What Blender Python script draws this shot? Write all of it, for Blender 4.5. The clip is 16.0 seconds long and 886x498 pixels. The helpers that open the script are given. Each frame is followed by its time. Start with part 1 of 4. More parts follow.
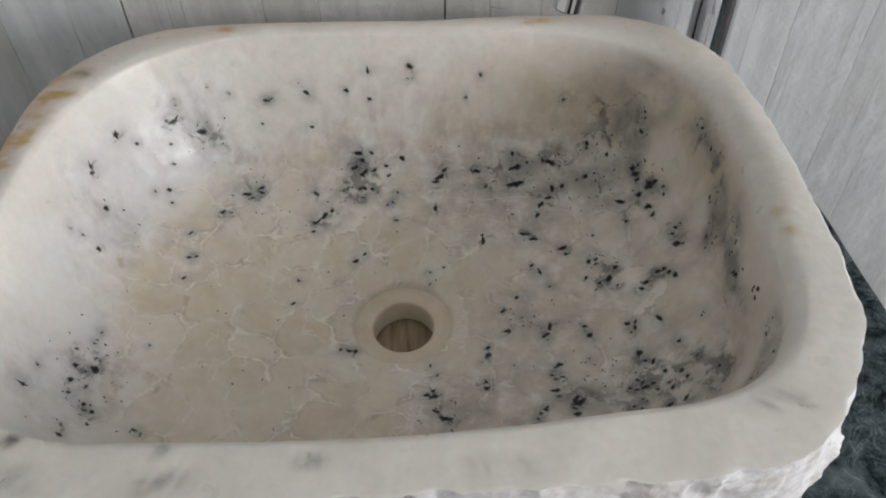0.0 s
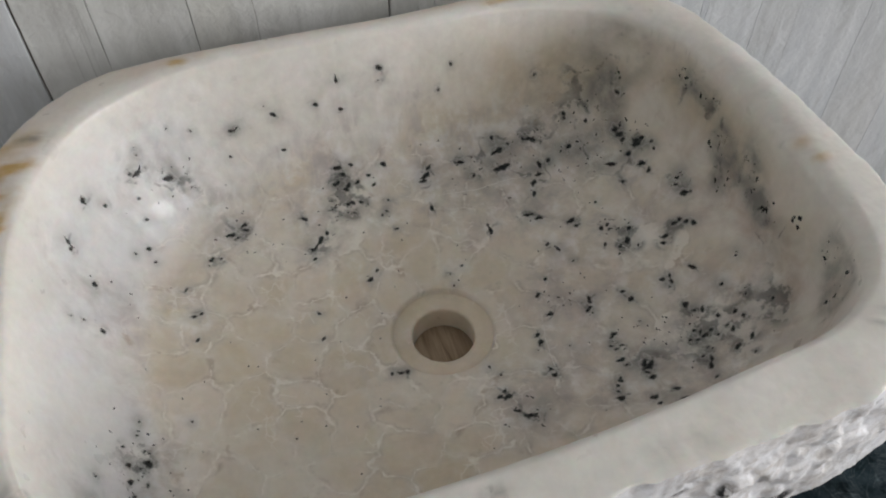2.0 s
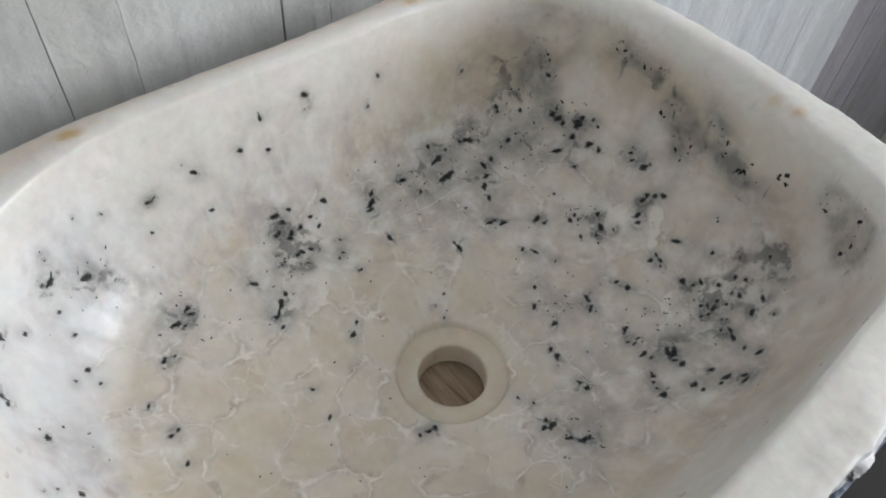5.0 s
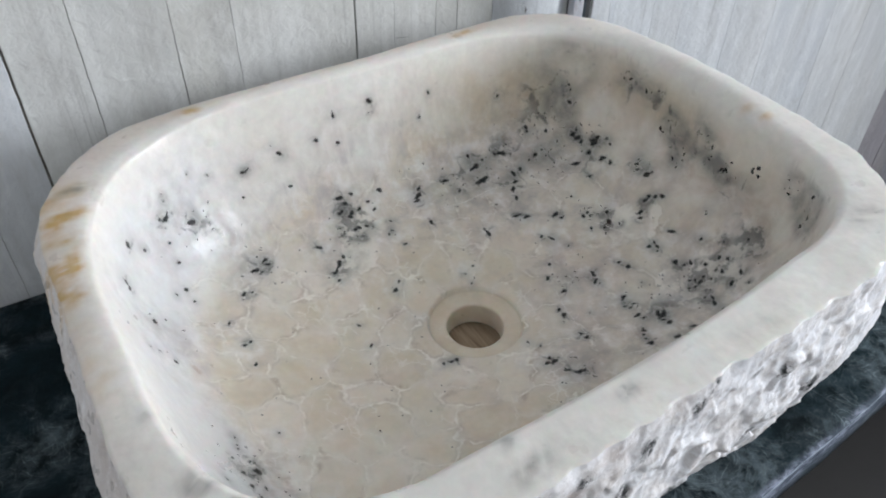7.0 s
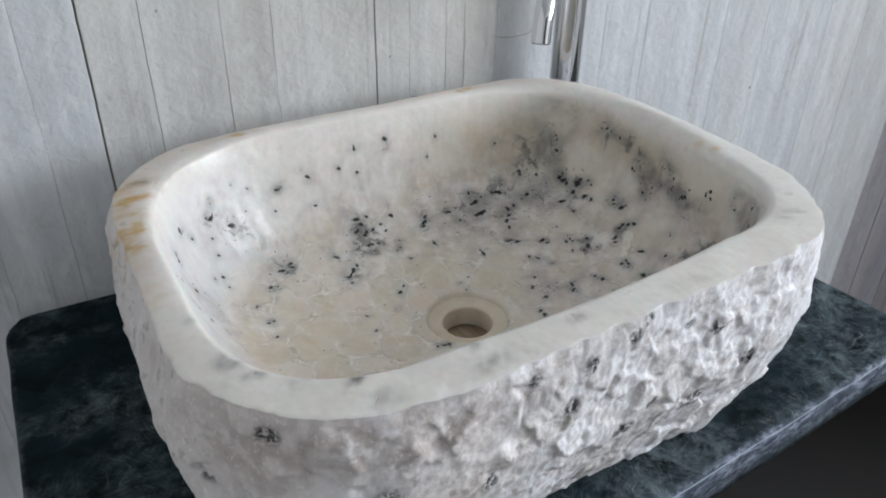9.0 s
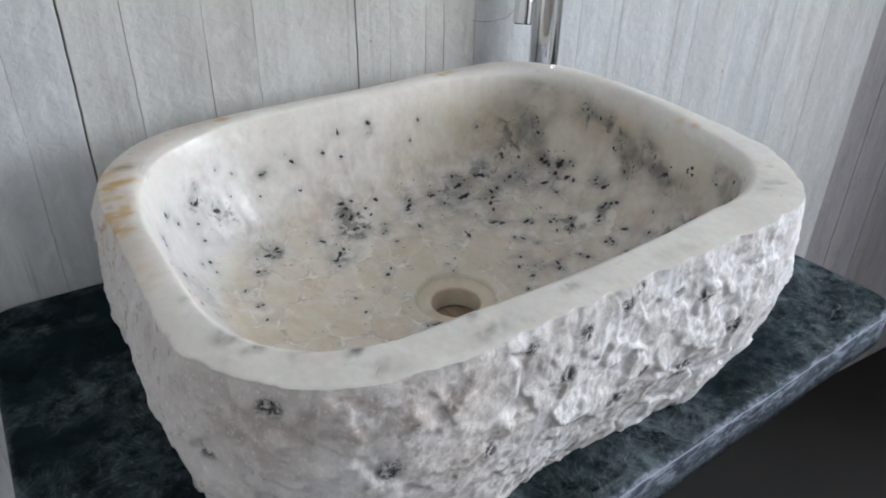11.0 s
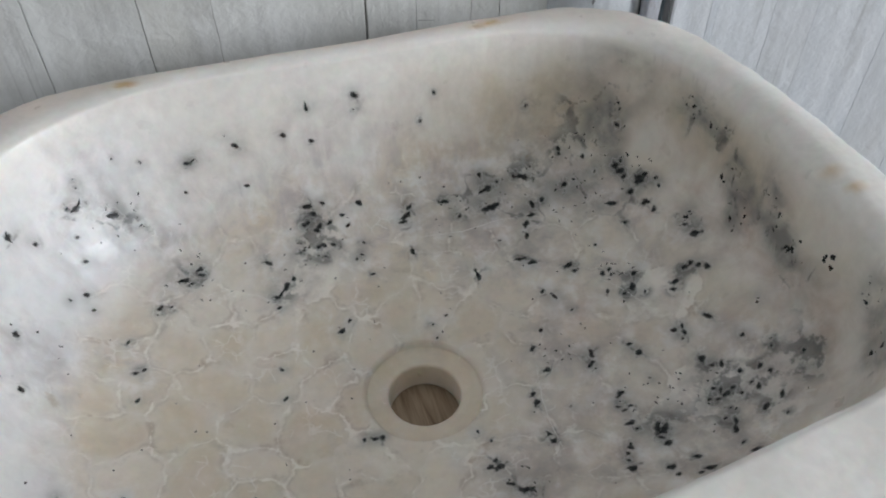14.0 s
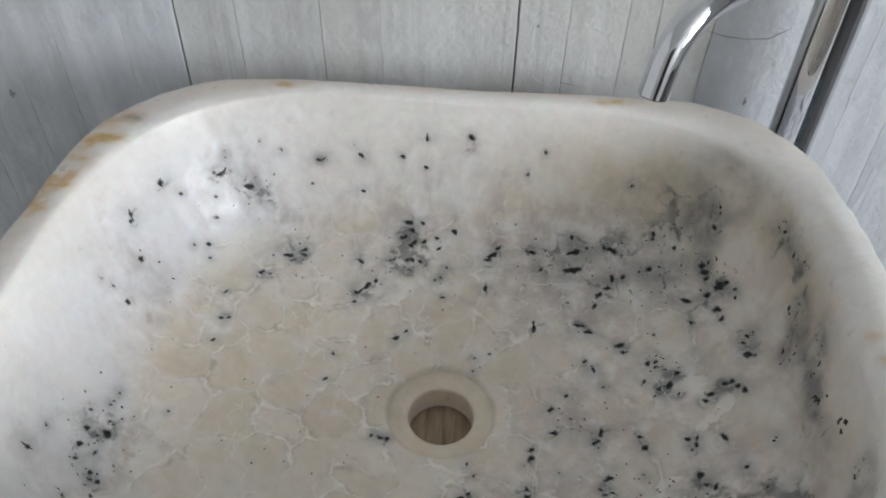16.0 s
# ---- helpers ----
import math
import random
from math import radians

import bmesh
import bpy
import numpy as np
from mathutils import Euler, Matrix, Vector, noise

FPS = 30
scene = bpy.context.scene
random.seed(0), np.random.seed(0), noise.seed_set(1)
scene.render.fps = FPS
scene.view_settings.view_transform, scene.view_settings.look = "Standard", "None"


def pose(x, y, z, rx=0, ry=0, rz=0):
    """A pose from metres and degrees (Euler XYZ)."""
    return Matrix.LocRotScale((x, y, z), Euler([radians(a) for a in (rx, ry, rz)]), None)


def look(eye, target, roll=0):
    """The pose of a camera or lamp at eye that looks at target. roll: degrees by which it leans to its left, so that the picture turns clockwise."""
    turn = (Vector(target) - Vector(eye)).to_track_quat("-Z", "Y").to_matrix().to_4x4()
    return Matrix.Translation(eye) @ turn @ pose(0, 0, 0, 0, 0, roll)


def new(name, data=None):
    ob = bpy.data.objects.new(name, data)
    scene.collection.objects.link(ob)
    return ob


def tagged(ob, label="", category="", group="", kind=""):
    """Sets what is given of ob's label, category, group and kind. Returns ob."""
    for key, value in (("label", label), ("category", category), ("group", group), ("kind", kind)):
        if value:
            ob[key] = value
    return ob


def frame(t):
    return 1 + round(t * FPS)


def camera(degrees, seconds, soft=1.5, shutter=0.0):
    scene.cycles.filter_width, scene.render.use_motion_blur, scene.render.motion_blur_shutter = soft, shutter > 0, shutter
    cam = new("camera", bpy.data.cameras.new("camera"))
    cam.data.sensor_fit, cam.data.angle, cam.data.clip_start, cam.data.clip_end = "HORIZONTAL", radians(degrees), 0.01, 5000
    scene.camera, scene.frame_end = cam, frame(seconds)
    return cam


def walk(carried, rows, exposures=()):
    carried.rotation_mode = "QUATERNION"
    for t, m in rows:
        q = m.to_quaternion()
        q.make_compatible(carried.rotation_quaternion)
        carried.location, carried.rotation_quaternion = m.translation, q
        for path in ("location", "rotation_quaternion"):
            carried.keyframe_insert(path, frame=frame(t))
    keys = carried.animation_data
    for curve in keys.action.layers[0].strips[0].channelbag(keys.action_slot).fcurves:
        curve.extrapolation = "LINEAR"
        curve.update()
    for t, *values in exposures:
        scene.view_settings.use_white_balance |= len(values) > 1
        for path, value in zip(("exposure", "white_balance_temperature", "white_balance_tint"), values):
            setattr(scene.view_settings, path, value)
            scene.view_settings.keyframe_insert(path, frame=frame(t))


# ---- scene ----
cam = camera(59.0, 16.0, soft=2.0)
PATH = [
    (0, (0.0414, -0.3509, 1.3145), (0.0215, 0.3213, 0.5743), -1.60),
    (0.5, (0.0485, -0.3481, 1.3037), (0.0011, 0.3237, 0.5645), -0.91),
    (1, (0.0339, -0.3390, 1.2940), (-0.0209, 0.3279, 0.5509), -2.41),
    (1.5, (-0.0324, -0.3224, 1.3032), (0.0255, 0.3305, 0.5480), -2.29),
    (2, (-0.0884, -0.3112, 1.3092), (0.0917, 0.3187, 0.5537), -0.86),
    (2.5, (-0.0931, -0.2937, 1.3027), (0.1012, 0.3162, 0.5344), -0.22),
    (3, (-0.0604, -0.2499, 1.2763), (0.0792, 0.3554, 0.4926), -1.52),
    (3.5, (-0.0531, -0.2106, 1.2737), (0.1443, 0.3564, 0.4739), -1.10),
    (4, (-0.0945, -0.1944, 1.2830), (0.2073, 0.3275, 0.4852), 0.33),
    (4.2, (-0.1134, -0.1867, 1.2939), (0.2220, 0.3101, 0.4934), 2.42),
    (6.3, (-0.2275, -0.2595, 1.2854), (0.2203, 0.2833, 0.5748), 2.56),
    (6.5, (-0.2203, -0.2866, 1.2890), (0.1884, 0.2921, 0.5832), 0.97),
    (7, (-0.2423, -0.3404, 1.2984), (0.1486, 0.2906, 0.6284), 1.25),
    (7.5, (-0.2524, -0.3929, 1.3013), (0.1336, 0.2897, 0.6808), 1.68),
    (8, (-0.2565, -0.4300, 1.2930), (0.1188, 0.2829, 0.7006), 1.70),
    (8.5, (-0.2723, -0.4582, 1.2878), (0.0931, 0.2816, 0.7228), 1.45),
    (9, (-0.2943, -0.4826, 1.2778), (0.1150, 0.2560, 0.7421), 1.02),
    (11.3, (-0.3122, -0.4855, 1.2653), (0.1282, 0.2328, 0.7267), 1.12),
    (11.5, (-0.2782, -0.4743, 1.2736), (0.1274, 0.2571, 0.7255), 1.27),
    (12, (-0.1992, -0.4612, 1.2755), (0.1255, 0.2977, 0.7110), 1.30),
    (12.5, (-0.1407, -0.4600, 1.2800), (0.1202, 0.3104, 0.6982), 0.31),
    (13, (-0.1143, -0.4204, 1.2673), (0.1062, 0.3315, 0.6460), -0.32),
    (13.5, (-0.0841, -0.3408, 1.2643), (0.1162, 0.3684, 0.5883), -0.06),
    (14, (-0.0749, -0.2777, 1.2501), (0.1379, 0.4049, 0.5510), 0.16),
    (14.5, (-0.0764, -0.2498, 1.2554), (0.1183, 0.4170, 0.5361), 1.36),
    (15, (-0.0386, -0.2619, 1.2842), (0.0708, 0.4305, 0.5710), 1.81),
    (15.5, (0.0042, -0.2800, 1.2929), (0.0204, 0.4311, 0.5899), 1.79),
    (16, (0.0280, -0.3109, 1.2980), (-0.0389, 0.4102, 0.6085), 1.10),
]
EXPOSURES = [(0.0, -0.2, 7010, 13.5), (2.0, -0.2, 7010, 13.5), (3.0, -0.25, 6960, 13.5), (3.5, -0.08, 6830, 12), (4.0, 0.07, 6720, 11.6), (4.2, 0.11, 6680, 11.8), (6.5, 0.27, 6560, 12), (7.0, 0.33, 6450, 12), (8.0, 0.24, 6450, 12), (9.0, 0.15, 6450, 12), (12.5, 0.10, 6500, 12), (14.5, 0.03, 6500, 12), (16.0, 0.05, 6500, 12)]
walk(cam, [(t, look(eye, target, roll)) for t, eye, target, roll in PATH], EXPOSURES)

SINK_Z = 0.844          # height of the drain's lip over the floor
COUNTER_Z = 0.800       # top of the counter
WALL_Y = 0.257          # face of the boarded wall

# ---- world, daylight ----
world = bpy.data.worlds.new("daylight")
scene.world = world
world.use_nodes = True
wn = world.node_tree.nodes
sky = wn.new("ShaderNodeTexSky")
sky.sky_type, sky.sun_disc = "NISHITA", False
sky.sun_elevation, sky.sun_rotation = radians(38), radians(200)
world.node_tree.links.new(sky.outputs[0], wn["Background"].inputs[0])
wn["Background"].inputs[1].default_value = 0.10

WINDOW_POWER = 83.0
lamp = bpy.data.lights.new("window_light", "AREA")
lamp.shape, lamp.size, lamp.size_y, lamp.energy = "RECTANGLE", 1.6, 1.1, WINDOW_POWER
lamp.color = (0.91, 0.955, 1.0)
new("window_light", lamp).matrix_world = look((2.72, -1.32, 1.70), (0.0, -0.4, 1.05))


# ---- small tools ----
def part(name, bm, material, parent=None, label=""):
    """Links a bmesh as one mesh object, under a thing or a part."""
    me = bpy.data.meshes.new(name)
    bm.to_mesh(me)
    bm.free()
    ob = new(name, me)
    for m in material if isinstance(material, (list, tuple)) else [material]:
        me.materials.append(m)
    ob.parent = parent
    return tagged(ob, label)


def box(bm, x0, x1, y0, y1, z0, z1, bevel=0.0):
    r = bmesh.ops.create_cube(bm, size=1.0)
    for v in r["verts"]:
        v.co = Vector((x0 + (v.co.x + 0.5) * (x1 - x0), y0 + (v.co.y + 0.5) * (y1 - y0), z0 + (v.co.z + 0.5) * (z1 - z0)))
    if bevel:
        edges = list({e for v in r["verts"] for e in v.link_edges})
        bmesh.ops.bevel(bm, geom=edges, offset=bevel, segments=2, affect="EDGES")
    return bm


def boxed(x0, x1, y0, y1, z0, z1, bevel=0.0):
    return box(bmesh.new(), x0, x1, y0, y1, z0, z1, bevel)


class Mat:
    """A node material with short calls."""

    def __init__(self, name):
        self.m = bpy.data.materials.new(name)
        self.m.use_nodes = True
        self.t = self.m.node_tree
        self.b = self.t.nodes["Principled BSDF"]

    def node(self, kind, **values):
        n = self.t.nodes.new("ShaderNode" + kind)
        for k, v in values.items():
            n.inputs[k.replace("_", " ")].default_value = v
        return n

    def link(self, a, b):
        self.t.links.new(a, b)

    def coords(self, scale=(1, 1, 1)):
        c, mp = self.node("TexCoord"), self.node("Mapping")
        mp.inputs["Scale"].default_value = scale
        self.link(c.outputs["Object"], mp.inputs["Vector"])
        return mp.outputs[0]

    def noise(self, vec, scale, detail=4.0, rough=0.55, distort=0.0):
        n = self.node("TexNoise", Scale=scale, Detail=detail, Roughness=rough, Distortion=distort)
        self.link(vec, n.inputs["Vector"])
        return n.outputs["Fac"]

    def ramp(self, fac, *stops):
        n = self.node("ValToRGB")
        el = n.color_ramp.elements
        while len(el) < len(stops):
            el.new(0.5)
        for e, (p, c) in zip(el, stops):
            e.position = p
            e.color = (c, c, c, 1) if isinstance(c, (int, float)) else (*c, 1)
        self.link(fac, n.inputs[0])
        return n.outputs[0]

    def mix(self, fac, a, b, kind="MIX"):
        n = self.t.nodes.new("ShaderNodeMix")
        n.data_type, n.blend_type = "RGBA", kind
        for k, v in ((0, fac), (6, a), (7, b)):
            if isinstance(v, (int, float)):
                n.inputs[k].default_value = v
            elif isinstance(v, tuple):
                n.inputs[k].default_value = (*v, 1)
            else:
                self.link(v, n.inputs[k])
        return n.outputs[2]

    def calc(self, op, a, b=0.0):
        n = self.t.nodes.new("ShaderNodeMath")
        n.operation = op
        for k, v in ((0, a), (1, b)):
            if isinstance(v, (int, float)):
                n.inputs[k].default_value = v
            else:
                self.link(v, n.inputs[k])
        return n.outputs[0]

    def attr(self, name):
        n = self.node("Attribute")
        n.attribute_name = name
        return n.outputs["Fac"]

    def bump(self, height, strength, distance, after=None):
        n = self.node("Bump", Strength=strength, Distance=distance)
        self.link(height, n.inputs["Height"])
        if after is not None:
            self.link(after, n.inputs["Normal"])
        return n.outputs[0]

    def out(self, color=None, rough=None, normal=None, **values):
        for key, v in (("Base Color", color), ("Roughness", rough), ("Normal", normal)):
            if v is None:
                continue
            if isinstance(v, tuple):
                self.b.inputs[key].default_value = (*v, 1)
            elif isinstance(v, (int, float)):
                self.b.inputs[key].default_value = v
            else:
                self.link(v, self.b.inputs[key])
        for k, v in values.items():
            self.b.inputs[k.replace("_", " ")].default_value = v
        return self.m


# ---- materials ----
def plank_material(name, cool, warm, pale, dull):
    """Brushed paint on boards, streaked along them; each board leans to the cool or the warm tone."""
    m = Mat(name)
    info = m.node("ObjectInfo")
    shift = m.node("CombineXYZ")
    m.link(m.calc("MULTIPLY", info.outputs["Random"], 7.0), shift.inputs[2])
    c = m.node("TexCoord")
    add = m.t.nodes.new("ShaderNodeVectorMath")
    m.link(c.outputs["Object"], add.inputs[0])
    m.link(shift.outputs[0], add.inputs[1])

    def along(s):
        mp = m.node("Mapping")
        mp.inputs["Scale"].default_value = s
        m.link(add.outputs[0], mp.inputs["Vector"])
        return mp.outputs[0]

    grain = m.noise(along((260, 260, 9)), 1.0, 5, 0.65, 0.6)
    streak = m.noise(along((70, 70, 2.0)), 1.0, 4, 0.6, 0.5)
    broad = m.noise(along((28, 28, 1.6)), 1.0, 3, 0.55, 0.3)
    cloud = m.noise(along((9, 9, 5)), 1.0, 3, 0.5)
    crinkle = m.noise(along((85, 85, 95)), 1.0, 5, 0.62, 0.4)
    base = m.mix(m.ramp(info.outputs["Random"], (0.40, 0.0), (0.60, 1.0)), cool, warm)
    base = m.mix(m.ramp(cloud, (0.38, 0.0), (0.62, 0.6)), base, m.mix(m.ramp(info.outputs["Random"], (0.2, 0.0), (0.8, 1.0)), warm, cool))
    base = m.mix(m.ramp(broad, (0.50, 0.0), (0.66, 0.55)), base, pale)
    base = m.mix(m.ramp(broad, (0.32, 0.45), (0.45, 0.0)), base, dull)
    dab = m.noise(along((45, 45, 18)), 1.0, 5, 0.65, 0.8)
    base = m.mix(m.ramp(dab, (0.53, 0.0), (0.68, 0.55)), base, pale)
    base = m.mix(m.ramp(dab, (0.30, 0.5), (0.46, 0.0)), base, dull)
    base = m.mix(m.ramp(streak, (0.60, 0.0), (0.8, 0.45)), base, pale)
    base = m.mix(m.ramp(streak, (0.28, 0.30), (0.44, 0.0)), base, dull)
    base = m.mix(m.ramp(grain, (0.30, 0.18), (0.45, 0.0)), base, dull)
    pores = m.calc("MULTIPLY", m.ramp(m.noise(along((150, 150, 3.2)), 1.0, 3, 0.5), (0.66, 0.0), (0.72, 0.5)), m.ramp(cloud, (0.42, 0.0), (0.55, 1.0)))
    base = m.mix(pores, base, tuple(c * 0.75 for c in dull))
    tone = m.ramp(m.noise(along((1.5, 1.5, 0.6)), 1.0, 2), (0.3, 0.95), (0.7, 1.04))
    base = m.mix(1.0, base, tone, "MULTIPLY")
    n = m.bump(grain, 0.22, 0.0006)
    n = m.bump(streak, 0.35, 0.0012, n)
    n = m.bump(crinkle, 0.75, 0.0022, n)
    return m.out(base, 0.5, n)


def counter_material():
    m = Mat("dark_painted_counter")
    v = m.coords()
    big = m.noise(v, 9.0, 5, 0.6, 0.3)
    fine = m.noise(v, 60.0, 7, 0.75)
    swirl = m.node("TexNoise", Scale=11.0, Detail=2.0)
    m.link(v, swirl.inputs["Vector"])
    bent = m.t.nodes.new("ShaderNodeVectorMath")
    bent.operation = "MULTIPLY_ADD"
    m.link(swirl.outputs["Color"], bent.inputs[0])
    bent.inputs[1].default_value = (0.16, 0.16, 0.16)
    m.link(v, bent.inputs[2])
    mp = m.node("Mapping")
    mp.inputs["Scale"].default_value = (45, 1200, 45)
    m.link(bent.outputs[0], mp.inputs["Vector"])
    hair = m.noise(mp.outputs[0], 1.0, 3, 0.6)
    mp2 = m.node("Mapping")
    mp2.inputs["Scale"].default_value = (1100, 50, 45)
    mp2.inputs["Rotation"].default_value = (0, 0, 0.5)
    m.link(bent.outputs[0], mp2.inputs["Vector"])
    cross = m.noise(mp2.outputs[0], 1.0, 3, 0.6)
    side = m.node("SeparateXYZ")
    m.link(v, side.inputs[0])
    area = m.ramp(m.calc("ADD", big, m.calc("MULTIPLY", side.outputs[0], 0.22)), (0.40, 0.0), (0.62, 1.0))
    base = m.mix(m.ramp(m.noise(v, 30.0, 5, 0.6), (0.35, 0.0), (0.65, 1.0)), (0.005, 0.0085, 0.010), (0.012, 0.024, 0.030))
    cloudy = m.calc("MULTIPLY", area, m.ramp(fine, (0.40, 0.0), (0.72, 1.0)))
    base = m.mix(m.calc("MULTIPLY", cloudy, 0.9), base, (0.12, 0.15, 0.165))
    smear = m.calc("MULTIPLY", m.ramp(m.noise(v, 17.0, 7, 0.70, 1.6), (0.52, 0.0), (0.70, 0.6)), m.calc("ADD", 0.15, area))
    base = m.mix(smear, base, (0.17, 0.215, 0.235))
    # hair-fine scratches, two ways across
    for pale_line in (hair, cross):
        base = m.mix(m.calc("MULTIPLY", m.ramp(pale_line, (0.56, 0.0), (0.72, 0.6)), m.calc("ADD", 0.03, m.calc("MULTIPLY", area, m.ramp(fine, (0.36, 0.0), (0.60, 1.0))))), base, (0.34, 0.41, 0.43))
    worn = m.ramp(m.noise(v, 260.0, 3, 0.6), (0.70, 0.0), (0.76, 0.6))
    base = m.mix(m.calc("MULTIPLY", worn, area), base, (0.34, 0.38, 0.37))
    # rubbed edge, with the front's bluish light and bright arris painted in
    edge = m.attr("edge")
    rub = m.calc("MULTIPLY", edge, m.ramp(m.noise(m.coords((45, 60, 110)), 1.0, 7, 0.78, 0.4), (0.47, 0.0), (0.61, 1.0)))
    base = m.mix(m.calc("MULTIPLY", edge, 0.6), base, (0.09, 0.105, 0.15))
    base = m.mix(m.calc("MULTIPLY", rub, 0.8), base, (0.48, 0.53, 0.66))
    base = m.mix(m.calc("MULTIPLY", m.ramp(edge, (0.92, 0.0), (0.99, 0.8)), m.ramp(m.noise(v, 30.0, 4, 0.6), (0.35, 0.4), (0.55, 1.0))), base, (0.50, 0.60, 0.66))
    return m.out(base, m.ramp(fine, (0.3, 0.45), (0.7, 0.65)), m.bump(fine, 0.12, 0.001), Specular_IOR_Level=0.03)


def bent_coords(m, v, scale, detail, amount):
    """Coordinates pushed about by a noise."""
    warp = m.node("TexNoise", Scale=scale, Detail=detail, Roughness=0.55)
    m.link(v, warp.inputs["Vector"])
    bent = m.t.nodes.new("ShaderNodeVectorMath")
    bent.operation = "MULTIPLY_ADD"
    m.link(warp.outputs["Color"], bent.inputs[0])
    bent.inputs[1].default_value = (amount, amount, amount)
    m.link(v, bent.inputs[2])
    return bent.outputs[0]


def cells(m, vec, scale, feature):
    n = m.node("TexVoronoi", Scale=scale, Randomness=1.0)
    n.feature = feature
    m.link(vec, n.inputs["Vector"])
    return n.outputs["Distance"] if feature == "DISTANCE_TO_EDGE" else n.outputs["Color"]


def crystals(m, vec, scale):
    """Height of broken crystal faces: every cell is a plane that leans its own way."""
    n = m.node("TexVoronoi", Scale=scale, Randomness=1.0)
    m.link(vec, n.inputs["Vector"])
    ops = [m.t.nodes.new("ShaderNodeVectorMath") for _ in range(3)]
    for node, op in zip(ops, ("SUBTRACT", "SUBTRACT", "DOT_PRODUCT")):
        node.operation = op
    m.link(vec, ops[0].inputs[0])
    m.link(n.outputs["Position"], ops[0].inputs[1])
    m.link(n.outputs["Color"], ops[1].inputs[0])
    ops[1].inputs[1].default_value = (0.5, 0.5, 0.5)
    m.link(ops[0].outputs[0], ops[2].inputs[0])
    m.link(ops[1].outputs[0], ops[2].inputs[1])
    return ops[2].outputs["Value"]


def channels(m, colour):
    n = m.t.nodes.new("ShaderNodeSeparateColor")
    m.link(colour, n.inputs[0])
    return n.outputs


def polished_stone():
    m = Mat("polished_onyx_stone")
    v = m.coords()
    mul = lambda *f: f[0] if len(f) == 1 else m.calc("MULTIPLY", f[0], mul(*f[1:]))
    cloud = m.noise(v, 15.0, 5, 0.62, 1.0)
    patch = m.noise(v, 42.0, 5, 0.62, 0.3)
    fine = m.noise(v, 150.0, 4, 0.6, 0.3)
    mottle = m.noise(v, 62.0, 6, 0.64, 0.2)
    beige, grey, ochre, brown, blush_shade, veins, milk, dark = (m.attr(a) for a in ("beige", "grey", "ochre", "brown", "blush_shade", "veins", "milk", "dark"))
    base = m.ramp(cloud, (0.30, (0.72, 0.694, 0.65)), (0.60, (0.79, 0.77, 0.732)))
    # round lumps of honey-coloured crystal, each of its own tone, cloudy towards their seams
    edge = m.calc("MULTIPLY", m.calc("ADD", m.attr("seam"), m.calc("MULTIPLY", m.calc("SUBTRACT", m.noise(v, 210.0, 3, 0.6), 0.5), 0.0016)), 36.0)
    honey = m.ramp(m.attr("lump"), (0.0, (0.625, 0.525, 0.38)), (0.4, (0.67, 0.573, 0.435)), (0.75, (0.705, 0.608, 0.48)), (1.0, (0.75, 0.66, 0.545)))
    honey = m.mix(m.ramp(m.noise(v, 30.0, 5, 0.62, 0.8), (0.44, 0.0), (0.70, 0.6)), honey, (0.72, 0.632, 0.535))
    clear = mul(beige, m.ramp(m.calc("ADD", edge, m.calc("MULTIPLY", m.calc("SUBTRACT", patch, 0.5), 0.5)), (0.0, 0.72), (0.24, 1.0)), m.ramp(patch, (0.36, 1.0), (0.72, 0.78)))
    base = m.mix(mul(clear, m.calc("SUBTRACT", 1.0, mul(milk, 0.55))), base, honey)
    # dusky pink veils, most of all round the dark minerals
    veil = m.noise(v, 34.0, 5, 0.6, 0.7)
    base = m.mix(mul(m.calc("ADD", mul(milk, 0.75), mul(beige, 0.16)), m.ramp(veil, (0.46, 0.0), (0.62, 0.85))), base, (0.605, 0.55, 0.51))
    # pink of the right half, with the right-hand wall's shade painted in
    rose_shade = m.attr("rose_shade")
    base = m.mix(mul(rose_shade, m.ramp(m.noise(v, 27.0, 5, 0.62, 0.9), (0.38, 0.12), (0.60, 0.8))), base, (0.57, 0.48, 0.41))
    # milky and smoky mottling
    inside = m.calc("ADD", mul(milk, 0.85), mul(beige, 0.16))
    base = m.mix(mul(inside, m.ramp(mottle, (0.49, 0.0), (0.64, 0.8))), base, (0.88, 0.865, 0.85))
    base = m.mix(mul(inside, m.ramp(mottle, (0.33, 0.7), (0.47, 0.0))), base, (0.45, 0.42, 0.41))
    # paler stone up the left-hand wall, with the bluish window sheen painted in
    base = m.mix(mul(m.attr("white_sheen"), m.ramp(cloud, (0.30, 0.30), (0.60, 0.65))), base, (0.69, 0.705, 0.735))
    # clouds drawn out up the walls
    drawn = m.noise(m.coords((1.0, 1.0, 0.35)), 62.0, 5, 0.6, 0.5)
    wall = m.attr("wall")
    base = m.mix(mul(wall, m.ramp(drawn, (0.50, 0.0), (0.66, 0.6))), base, (0.53, 0.49, 0.485))
    base = m.mix(mul(wall, m.ramp(drawn, (0.32, 0.7), (0.46, 0.0))), base, (0.87, 0.86, 0.85))
    # small rusty grains against the seams
    rust = mul(m.ramp(m.noise(v, 48.0, 4, 0.6, 0.3), (0.60, 0.0), (0.68, 0.7)), m.ramp(edge, (0.02, 1.0), (0.16, 0.0)))
    base = m.mix(mul(rust, beige), base, (0.40, 0.29, 0.20))
    # pale seams: a milky band, and a bright healed line that comes and goes and swells at the corners
    band = mul(m.ramp(edge, (0.0, 1.0), (0.22, 0.0)), m.ramp(patch, (0.44, 0.0), (0.62, 1.0)))
    base = m.mix(mul(band, veins, 0.4), base, (0.80, 0.75, 0.685))
